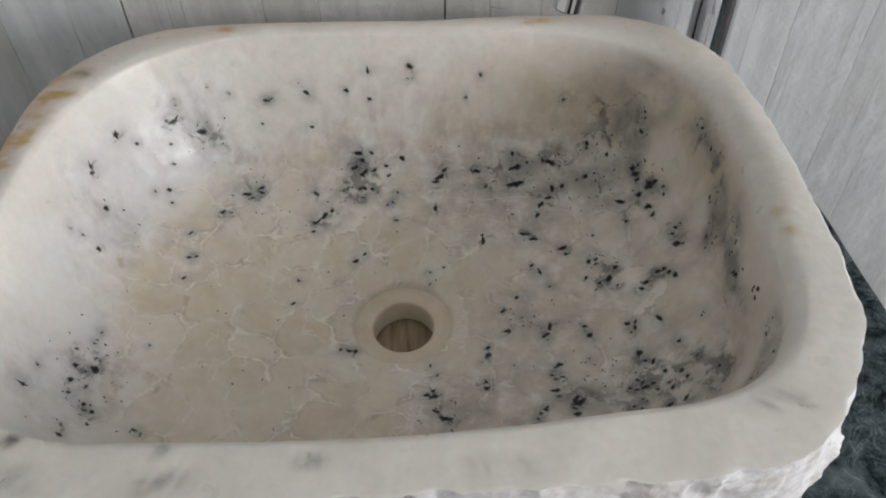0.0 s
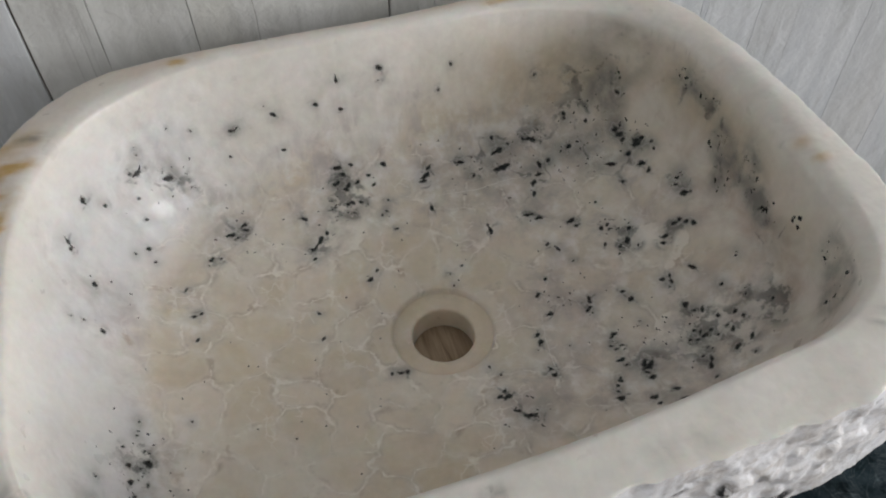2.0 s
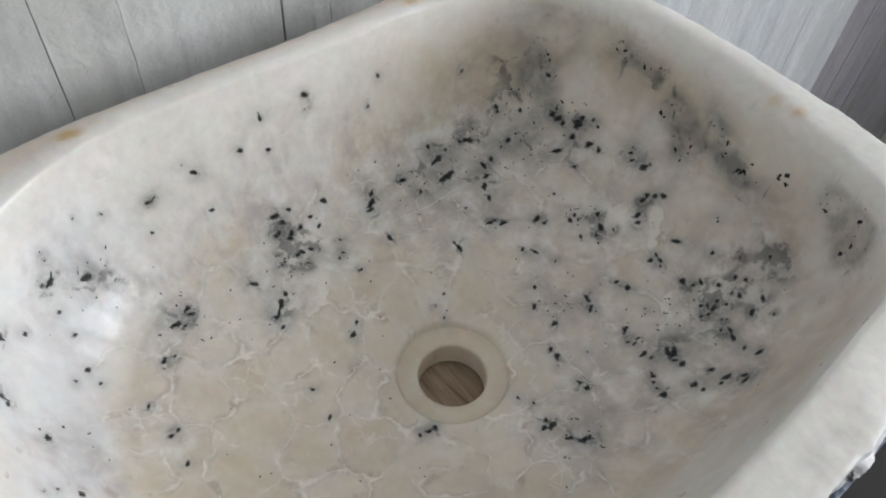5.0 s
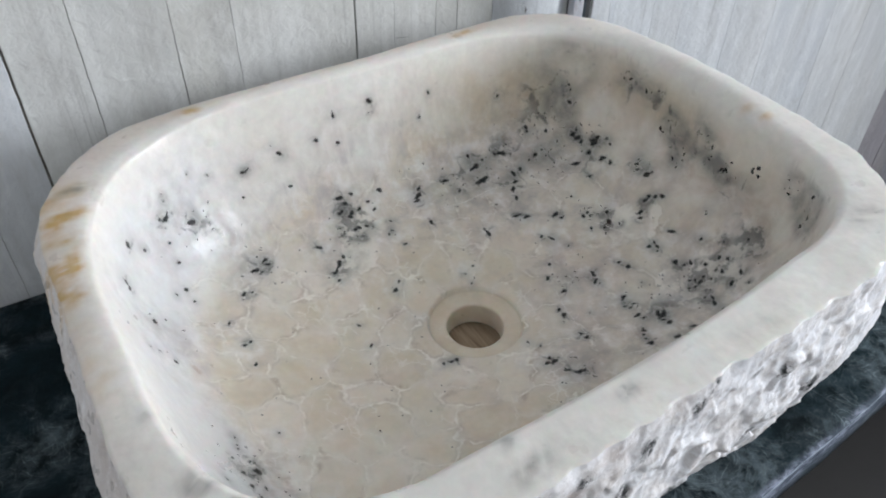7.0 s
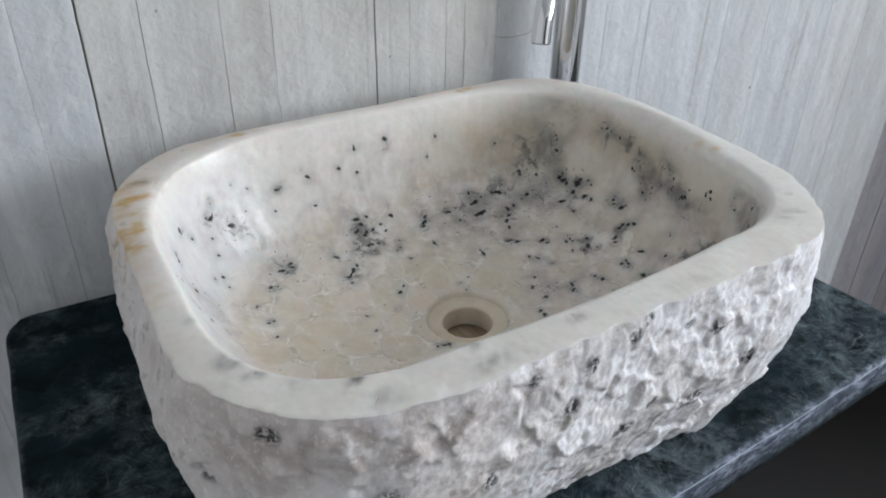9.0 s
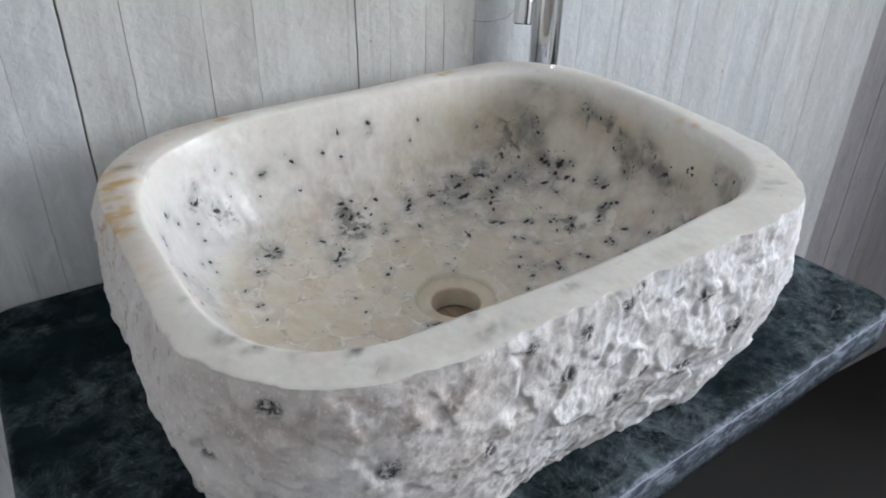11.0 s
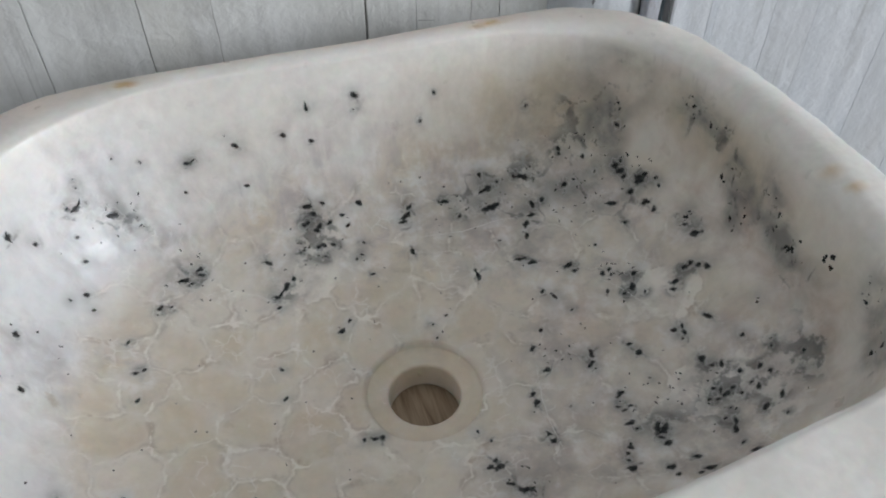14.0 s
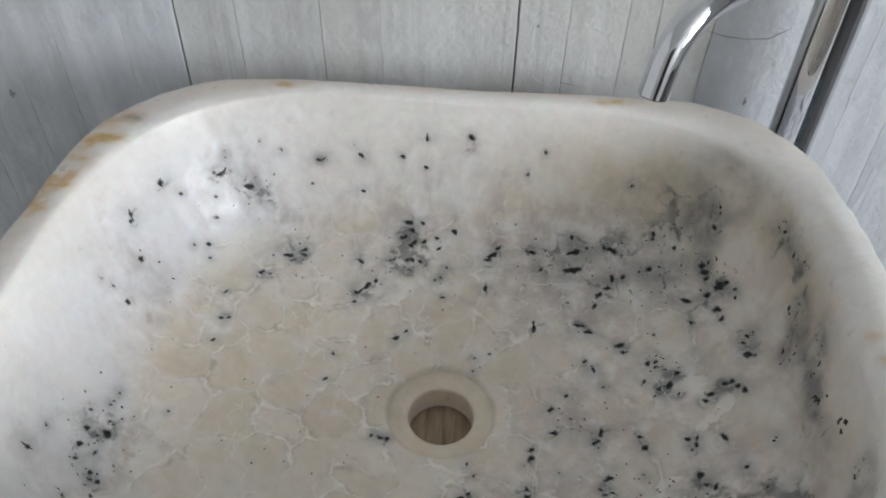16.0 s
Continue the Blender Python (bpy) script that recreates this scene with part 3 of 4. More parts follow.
# round flecks: x, y, size in millimetres
GRAINS_LEFT = [
    (-199, -65, 6.0), (-82, 173, 4.9), (-123, 124, 4.4), (-193, -125, 4.3), (-76, 94, 4.3), (-206, -80, 4.0), (-78, 122, 4.0), (-217, 24, 3.9), (-150, 97, 3.9),
    (-63, 105, 3.5), (-197, -116, 3.5), (-143, 98, 3.0), (-191, -96, 3.0), (-129, 114, 3.0), (-122, 120, 3.0), (-170, 73, 2.9), (-224, 26, 2.8), (-188, 130, 2.8),
    (-226, 73, 2.8), (-189, -107, 2.8), (-189, 102, 2.8), (-209, -56, 2.7), (-207, 115, 2.7), (-159, 163, 2.7), (-204, -89, 2.7), (-187, 120, 2.7), (-194, -97, 2.6),
    (-196, -93, 2.6), (-218, -82, 2.6), (-76, 85, 2.5), (-200, -56, 2.4), (-202, -69, 2.4), (-167, 50, 2.4),
]
GRAINS_MIDDLE = [
    (92, -95, 6.1), (32, -88, 5.8), (24, -69, 5.5), (19, -67, 4.4), (74, 6, 4.3), (-37, 141, 4.2), (62, -32, 4.1), (76, -12, 4.1), (-36, 126, 4.1), (-41, 126, 4.1),
    (-39, 138, 4.0), (-6, 149, 4.0), (23, 132, 4.0), (30, 142, 3.9), (-29, 142, 3.9), (3, 179, 3.9), (60, -62, 3.6), (-40, 57, 3.4), (-31, 152, 3.3), (-38, -26, 3.3),
    (64, 128, 3.2), (-39, 148, 3.2), (62, -25, 3.2), (-30, 126, 3.1), (95, -84, 3.0), (-47, 143, 2.9), (-33, -26, 2.8), (60, -61, 2.7), (26, -50, 2.7),
    (24, -63, 2.7), (-51, 126, 2.6), (-38, 118, 2.6), (86, 100, 2.5),
]
GRAINS_BACK = [
    (123, 62, 6.0), (191, 101, 5.8), (180, 118, 5.7), (182, 113, 5.1), (183, 96, 4.9), (109, 108, 4.8), (147, 147, 4.2), (125, 56, 3.9),
    (106, 98, 3.8), (162, 135, 3.6), (190, 74, 3.5), (141, 46, 3.5), (186, 135, 3.4), (172, 79, 3.3), (127, 168, 3.1), (199, 93, 3.0), (199, 87, 3.0),
    (183, 108, 3.0), (99, 145, 2.8), (127, 123, 2.5), (98, 48, 2.5), (146, 47, 2.4), (184, 118, 2.4), (112, 145, 2.4), (147, 144, 2.3),
    (147, 71, 2.0), (145, 42, 1.9), (167, 123, 1.9),
]
GRAINS_FRONT = [
    (202, 39, 6.6), (153, 27, 6.1), (133, -118, 5.4), (174, -90, 4.8), (163, -70, 4.8), (178, 16, 4.8), (160, 37, 4.8), (152, -113, 4.7), (164, -42, 4.7),
    (128, -111, 4.6), (134, -22, 4.4), (171, -74, 4.3), (186, 22, 4.2), (196, 12, 4.1), (190, 22, 4.1), (118, -86, 4.0), (155, -94, 3.9),
    (186, -65, 3.7), (174, 12, 3.6), (189, -42, 3.6), (160, -16, 3.5), (165, -21, 3.5), (188, -71, 3.4),
    (127, -101, 3.3), (177, -61, 3.3), (184, -88, 3.3), (160, -63, 3.2),
]
GRAINS_SMALL = [
    (172, -51, 3.2), (102, -19, 3.1), (112, -108, 3.1), (179, -76, 3.1), (193, 17, 3.1), (112, -102, 3.0), (154, -69, 3.0),
    (98, -81, 3.0), (131, -13, 3.0), (108, -70, 3.0), (152, -104, 2.9), (137, 30, 2.9), (163, -66, 2.8),
    (100, -78, 2.7), (146, 24, 2.7), (123, -112, 2.6), (162, -24, 2.6), (117, -81, 2.5), (93, -89, 2.5),
    (178, -71, 2.5), (-17, 137, 2.5), (167, -49, 2.5), (19, 46, 2.4), (112, -58, 2.4),
]
GRAINS_TINY = [
    (169, -68, 2.4), (-19, 145, 2.4), (-80, 163, 2.4), (49, 173, 2.4), (1, 177, 2.4), (159, 20, 2.4), (-228, 23, 2.3), (21, -41, 2.3), (110, -101, 2.3),
    (-44, -25, 2.3), (-121, 161, 2.3), (-143, 166, 2.3), (158, -71, 2.3), (59, -56, 2.3), (155, -85, 2.3), (158, -89, 2.3), (105, -17, 2.2), (-189, 139, 2.2),
    (-182, 148, 2.2), (105, -22, 2.2), (-202, -36, 2.2), (-167, 29, 2.2), (-9, 122, 2.2), (105, -52, 2.1), (108, -56, 2.1), 
    (-33, 64, 2.1), (-201, -72, 2.1), (-203, -46, 2.1), (30, 51, 2.1), (-9, 96, 2.0), (-13, 113, 2.0),
]
GRAINS_LEAST = [
    (-17, 111, 2.0), (178, -101, 2.0), (-162, 52, 2.0), (-82, 37, 1.9), (110, 26, 1.9), (85, 19, 1.9), (-83, 15, 1.9), (-31, 172, 1.9),
    (19, 36, 1.9), (-50, 174, 1.9), (-88, 175, 1.9), (60, 178, 1.9), (-186, 94, 1.9), (-116, 169, 1.9), (-197, 95, 1.9), (-162, -104, 1.8), (58, -37, 1.8),
    (-182, 150, 1.8), (196, -58, 1.8), (80, -41, 1.8), (108, -49, 1.7), (132, -41, 1.7), (-175, -35, 1.7),
]
FINE_STREAKS = [
    (104, 40, 4, 1.4, -70), (-199, -80, 3, 1.6, -66), (60, -55, 3, 1.4, -69), (112, -54, 3, 1.4, -24), (-166, -102, 3, 1.4, -8), (166, -16, 3, 1.2, 81),
]
FLECKS = STREAKS + SMALL_STREAKS + FINE_STREAKS
GRAINS = GRAINS_LEFT + GRAINS_MIDDLE + GRAINS_BACK + GRAINS_FRONT + GRAINS_SMALL + GRAINS_TINY + GRAINS_LEAST

# ---- the stone sink ----
def outline(corners, per=14):
    """A closed plan from corners (x, y, rounding), as radii over evenly spaced angles round the drain."""
    pts = []
    for i, (x, y, r) in enumerate(corners):
        p, a, b = Vector((x, y)), Vector(corners[i - 1][:2]), Vector(corners[(i + 1) % len(corners)][:2])
        q0, q1 = p + (a - p).normalized() * r, p + (b - p).normalized() * r
        for k in range(per + 1):
            f = k / per
            pts.append(q0.lerp(p, f).lerp(p.lerp(q1, f), f))
    dense = []
    for p, q in zip(pts, pts[1:] + pts[:1]):
        dense += [p.lerp(q, k / 12) for k in range(12)]
    ang = np.array([math.atan2(p.y, p.x) for p in dense])
    rad = np.array([p.length for p in dense])
    order = np.argsort(ang)
    return lambda t: np.interp(t, ang[order], rad[order], period=2 * math.pi)


RIM_Z, BASE_Z = 0.134, COUNTER_Z - SINK_Z
HOLE_R, RECESS_R = 0.0225, 0.0362
OUTER = outline([(-0.266, 0.105, 0.02), (-0.256, 0.136, 0.012), (-0.224, 0.176, 0.014), (-0.194, 0.1955, 0.012), (-0.139, 0.2005, 0.02), (0.030, 0.202, 0.03), (0.100, 0.2075, 0.02), (0.168, 0.206, 0.018), (0.213, 0.186, 0.018),
                 (0.239, 0.148, 0.016), (0.250, 0.095, 0.02), (0.256, 0.032, 0.03), (0.262, -0.050, 0.015), (0.259, -0.094, 0.012), (0.244, -0.130, 0.014), (0.224, -0.161, 0.010), (0.200, -0.180, 0.012), (0.155, -0.188, 0.02),
                 (0.060, -0.194, 0.03), (-0.050, -0.200, 0.03), (-0.122, -0.205, 0.02), (-0.170, -0.202, 0.014), (-0.196, -0.192, 0.014), (-0.222, -0.176, 0.014), (-0.248, -0.145, 0.014), (-0.266, -0.110, 0.02)], 6)
INNER = outline([(-0.247, 0.181, 0.16), (0.230, 0.187, 0.15), (0.2235, -0.1375, 0.08), (0.03, -0.1648, 0.06), (-0.10, -0.1685, 0.05), (-0.236, -0.168, 0.105)])
_s = np.linspace(0, 1, 801)
_z = np.interp(_s, [0, 0.15, 0.35, 0.55, 0.70, 0.78, 0.83, 0.86, 0.895, 0.925, 0.955, 0.97, 0.985, 1.0],
               [0, 0.003, 0.008, 0.0145, 0.0215, 0.028, 0.038, 0.046, 0.0585, 0.072, 0.090, 0.103, 0.118, 0.1295])
_zr = np.interp(_s, [0, 0.15, 0.35, 0.55, 0.70, 0.78, 0.83, 0.86, 0.89, 0.92, 0.95, 0.97, 0.985, 1.0],
                [0, 0.003, 0.008, 0.0145, 0.0215, 0.028, 0.036, 0.0415, 0.046, 0.0515, 0.062, 0.079, 0.100, 0.1205])
_k = np.hanning(27) / np.hanning(27).sum()
_z, _zr = (np.convolve(np.pad(q, 13, mode="reflect", reflect_type="odd"), _k, mode="valid") for q in (_z, _zr))


def bowl_z(x, y):
    """Height of the bowl's inner face over the drain's lip."""
    r, t = np.hypot(x, y), np.arctan2(y, x)
    s = r / INNER(t)
    steep = np.clip(np.where(t > 0, (1.0 - t) / 0.75, (0.78 + t) / 0.5), 0, 1) ** 2
    steep = steep * (3 - 2 * np.sqrt(steep))  # the wall on the right-hand side stands almost upright
    return np.interp(s, _s, _z) * (1 - steep) + np.interp(s, _s, _zr) * steep


def blob(x, y, cx, cy, rx, ry=None):
    return np.exp(-(((x - cx) / rx) ** 2 + ((y - cy) / (ry or rx)) ** 2))


def fbm(points, scale, octaves=4, seed=0.0):
    return np.array([noise.fractal(Vector((p[0] * scale + seed, p[1] * scale, p[2] * scale)), 1.0, 2.0, octaves) for p in points])


# dark mineral clouds in the stone: centre x, y and spread in millimetres, strength in tenths
CLOUDS = [(-45, 125, 17, 6), (70, 130, 22, 4), (120, 125, 26, 6), (165, 120, 26, 7), (178, 146, 20, 9), (200, 112, 14, 7), (145, -60, 24, 8), (150, 40, 16, 5), (-160, 145, 18, 4), (-130, 120, 22, 4),
          (-205, -60, 20, 5), (-196, -90, 16, 4), (40, -85, 14, 4), (85, -5, 11, 3), (-210, 60, 18, 2)]


# smoky clouds up the steep right-hand wall: centre x, y, height, spread in millimetres, strength in tenths, grains in it
WALL_CLOUDS = [(198, 146, 74, 21, 8, 5), (218, 95, 100, 11, 9, 9), (220, 70, 104, 8, 6, 4), (219, 43, 87, 10, 6, 8), (223, 22, 67, 10, 7, 9), (223, 11, 97, 11, 7, 2), (222, -8, 85, 9, 5, 6), (222, -20, 82, 9, 7, 7), (222, -32, 72, 13, 5, 1),
               (222, -49, 95, 9, 5, 5), (219, -81, 107, 9, 8, 5), (213, -103, 107, 11, 9, 5), (210, -108, 96, 9, 7, 4), (207, -28, 46, 5, 5, 3), (198, -53, 45, 3, 2, 1), (206, 52, 45, 8, 8, 6), (204, -75, 60, 12, 3, 0)]

# rusty stains on the rim: centre x, y and half widths in millimetres, strength in tenths
RUST = [(-242, 110, 13, 5, 8), (-255, 103, 9, 5, 5), (-252, 85, 12, 5, 7), (-237, 80, 8, 4, 4), (-260, 57, 13, 7, 11), (-262, 34, 10, 6, 10), (-240, 10, 5, 5, 7), (-141, 188, 7, 4, 10), (-128, 190, 8, 3, 3), (109, 196, 9, 3, 7), (97, 193, 8, 3, 3),
        (236, -31, 6, 5, 4), (232, -14, 7, 6, 3), (-258, -30, 10, 22, 2)]
# dark grains broken open in the hewn side: centre x, y, height over the drain and spread in millimetres
HEWN_SPOTS = [(5, -204, 121, 6), (33, -202, 51, 6), (9, -204, 36, 9), (89, -198, 25, 8), (80, -198, 23, 9), (-174, -204, 72, 8), (-229, -170, 119, 6), (86, -198, 97, 6), (-106, -210, 53, 7),
              (133, -196, 50, 9), (-258, -128, 69, 5), (60, -200, 108, 5), (-31, -206, 113, 7), (17, -204, 129, 5), (-46, -204, 88, 6), (-76, -206, 120, 5)]

# grey smears on the rim: centre x, y and half widths in millimetres
RIM_MARKS = [(200, -146, 14, 5), (-244, -70, 4, 5), (-241, -138, 3, 4), (-218, -140, 7, 3), (-175, -172, 6, 8), (-97, -172, 6, 3), (-226, -137, 7, 3), (-206, -156, 8, 5), (-175, -168, 6, 3), (-170, -190, 12, 6), (-30, -178, 9, 4), (-100, -190, 16, 6), (-232, -120, 10, 8), (60, -182, 14, 4)]


def stone_sink():
    N = 960
    th = np.linspace(-math.pi, math.pi, N, endpoint=False)
    ri, ro = INNER(th), OUTER(th)
    c, s = np.cos(th), np.sin(th)
    rows, kinds = [], []  # rings of points from the drain outwards; kind 0 polished, 1 hewn

    def ring(r, z, kind=0):
        rows.append(np.stack([r * c, r * s, z + 0 * r], -1))
        kinds.append(kind)

    one = np.ones(N)
    ring(one * HOLE_R, -0.0225)
    ring(one * HOLE_R, -0.012)
    ring(one * HOLE_R, -0.0050)
    ring(one * (HOLE_R + 0.0002), -0.0030)
    ring(one * (HOLE_R + 0.0012), -0.0020)
    ring(one * 0.029, -0.0014)
    ring(one * (RECESS_R - 0.0008), -0.0009)
    ring(one * (RECESS_R - 0.0002), -0.0003)
    ring(one * (RECESS_R + 0.0002), 0.0006)
    ring(one * (RECESS_R + 0.0018), bowl_z((RECESS_R + 0.0018) * c, (RECESS_R + 0.0018) * s))
    r0 = RECESS_R + 0.0018
    for q in np.linspace(0, 1, 200)[1:]:
        r = r0 + (ri - r0) * q
        ring(r, bowl_z(r * c, r * s))
    lip = np.minimum(0.0055 + 0.006 * np.clip(0.35 + s, 0, 1) + 0.012 * np.clip(1.6 * c - 0.8, 0, 1) * np.clip(1 + 1.2 * s, 0, 1), 0.62 * (ro - ri))  # the lip is crisp along the front, softer elsewhere
    low = bowl_z(ri * c, ri * s)
    for w in (0.05, 0.14, 0.28, 0.48, 0.72, 1.0):
        ring(ri + lip * w, low + (0.1341 - low) * math.sqrt(1 - (1 - w) ** 2))
    fall = 0.0012 * np.clip(0.35 + s - 0.55 * c, 0, 1)  # along the back and the left-hand side the rim slopes outwards
    for w in (0.25, 0.5, 0.72, 0.88, 0.96):
        ring(ri + lip + (ro - ri - lip) * w, 0.1295 + 0.0046 - (0.0012 + fall) * w ** 2.2)
    ring(ro - 0.0008, RIM_Z - 0.0012 - fall)
    n_top = len(rows)
    # the hewn outside: bulges a little below the rim, then draws in to the foot, most at the right-hand front corner
    under = np.clip(blob(c * ro, s * ro, 0.24, -0.16, 0.09), 0, 1)
    front = np.clip(-s, 0, 1) ** 2
    for k, z in enumerate(np.linspace(RIM_Z - 0.004, BASE_Z, 84)):
        f = k / 83
        swell = (0.0035 + 0.0070 * np.clip(-c, 0, 1)) * math.sin(math.pi * min(1, f * 1.5)) ** 0.8 if f < 0.66 else 0.0
        draw = max(0.0, (f - 0.45) / 0.55)
        ring(ro + swell - (0.010 + 0.018 * front + 0.018 * under) * draw ** 1.5, z - fall * (1 - f), 1)
    P = np.array(rows)
    R = len(rows)
    # soft hollows left by the grinding disc over the bowl's floor
    flat = P[10:n_top - 10].reshape(-1, 3)
    ripple = fbm(flat, 34.0, 2) * 0.0008 + fbm(flat, 11.0, 2, 5.0) * 0.0012
    fade = np.clip((np.hypot(flat[:, 0], flat[:, 1]) - RECESS_R - 0.001) / 0.01, 0, 1)
    P[10:n_top - 10, :, 2] += (ripple * fade).reshape(-1, N)
    # a slightly uneven rim
    rimpts = P[n_top - 14:n_top]
    P[n_top - 14:n_top, :, 2] += (fbm(rimpts.reshape(-1, 3), 9.0, 3, 2.0) * 0.0016).reshape(-1, N)
    rimline = np.stack([ro * c, ro * s, 0 * ro], -1)
    jag = fbm(rimline, 55.0, 5, 9.0) * 0.0018 + np.minimum(0.0, fbm(rimline, 38.0, 3, 61.0)) * 0.0035 * np.clip(0.3 + c - s, 0, 1)
    for k, share in ((n_top - 3, 0.25), (n_top - 2, 0.6), (n_top - 1, 1.0)):
        P[k, :, 0] += c * jag * share
        P[k, :, 1] += s * jag * share
    # broken facets: every cell of the outside leans its own way
    out = P[n_top:].reshape(-1, 3)
    gen = np.random.default_rng(7)

    def facets(count, depth, lean):
        idx = gen.choice(len(out), count, replace=False)
        seeds, off = out[idx] + gen.normal(0, 0.003, (count, 3)), gen.normal(0, depth, count)
        tilt = gen.normal(0, lean, (count, 3))
        warped = out + np.stack([fbm(out, 60.0, 3, k * 17.0) for k in range(3)], -1) * 0.005
        best, second = np.full(len(out), 9.0), np.full(len(out), 9.0)
        which, other = np.zeros(len(out), int), np.zeros(len(out), int)
        for i, sd in enumerate(seeds):
            d = np.linalg.norm((warped - sd) * (1, 1, 1.2), axis=1)
            closer = d < best
            nextish = ~closer & (d < second)
            second = np.where(closer, best, np.where(nextish, d, second))
            other = np.where(closer, which, np.where(nextish, i, other))
            best, which = np.where(closer, d, best), np.where(closer, i, which)
        va = off[which] + ((out - seeds[which]) * tilt[which]).sum(1)
        vb = off[other] + ((out - seeds[other]) * tilt[other]).sum(1)
        w = np.clip((second - best) / 0.0014, 0, 1) * 0.5 + 0.5
        return va * w + vb * (1 - w)

    coarse = facets(170, 0.0012, 0.065)
    medium = facets(700, 0.0006, 0.10)
    small = facets(2300, 0.00022, 0.07)
    calm = np.clip(0.35 + 1.5 * fbm(out, 9.0, 2, 77.0) - 2.2 * (out[:, 0] + 0.05) + 6.0 * (out[:, 2] - 0.085), 0, 1)  # smoother, lumpy breaks round the left-hand front
    disp = coarse + medium * (1 - 0.2 * calm) + small * (1 - 0.4 * calm) + fbm(out, 14.0, 3, 3.0) * 0.0020 + fbm(out, 90.0, 4, 50.0) * 0.0006 + fbm(out, 300.0, 3, 30.0) * 0.0003
    disp = np.clip(0.80 * disp, -0.011, 0.008)
    near_rim = np.clip((RIM_Z - 0.002 - out[:, 2]) / 0.014, 0.0, 1)
    disp = disp * (0.25 + 0.75 * near_rim) + np.tile(jag, R - n_top) * (1 - near_rim)
    P[n_top:, :, 0] += (disp.reshape(-1, N) * c)
    P[n_top:, :, 1] += (disp.reshape(-1, N) * s)
    P[n_top:-1, :, 2] += (fbm(out, 40.0, 3, 21.0) * 0.0025 * near_rim).reshape(-1, N)[:-1]
    P[n_top:, :, 2] = np.maximum(P[n_top:, :, 2], BASE_Z)
    thing = new("stone_sink")
    thing.location.z = SINK_Z
    tagged(thing, "cream white stone vessel sink, polished bowl, rough hewn sides", "sink")
    for name, first, last, stone, label in (("drain_seat", 0, 8, POLISHED, "round recessed seat of the open drain hole"), ("bowl", 8, n_top - 1, POLISHED, "polished cream bowl and rim with dark flecks"),
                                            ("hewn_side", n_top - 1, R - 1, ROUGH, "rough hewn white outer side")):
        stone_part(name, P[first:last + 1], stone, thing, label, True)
    return thing


def seams(verts):
    """Distance to the nearest seam between the stone's lumps, and a tone for each lump. The dark minerals grew in the seams, so the lumps' centres are pushed about until the flecks lie between them."""
    gen = np.random.default_rng(3)
    at = np.array([(0.036 * (i + 0.5 * (j % 2)), 0.031 * j) for i in range(-10, 11) for j in range(-9, 10)]) + gen.normal(0, 0.0075, (399, 2))
    at = at[np.hypot(*at.T) < INNER(np.arctan2(at[:, 1], at[:, 0])) * 1.02]
    grains = np.array([f[:2] for f in FLECKS + GRAINS if f[2] > 2.2]) / 1000
    for _ in range(60):
        d = np.linalg.norm(grains[:, None] - at[None], axis=2)
        near = np.argsort(d, axis=1)[:, :2]
        push, count = np.zeros_like(at), np.zeros(len(at))
        for k, (a, b) in enumerate(near):
            gap = (d[k, b] - d[k, a]) / 2
            if gap < 0.007:
                push[a] += (at[a] - grains[k]) / max(d[k, a], 1e-4) * gap
                push[b] += (grains[k] - at[b]) / max(d[k, b], 1e-4) * gap
                count[[a, b]] += 1
        at += 0.5 * push / np.maximum(count, 1)[:, None]
    centre = np.concatenate([at, bowl_z(*at.T)[:, None]], 1)
    bent = verts + np.stack([fbm(verts, 55.0, 4, 11.0 * k) for k in range(3)], -1) * 0.0065
    best, second, which = np.full(len(verts), 9.0), np.full(len(verts), 9.0), np.zeros(len(verts), int)
    for i, p in enumerate(centre):
        d = np.linalg.norm(bent - p, axis=1)
        closer = d < best
        second = np.where(closer, best, np.minimum(second, d))
        best, which = np.where(closer, d, best), np.where(closer, i, which)
    return (second - best) / 2, gen.uniform(0, 1, len(centre))[which]


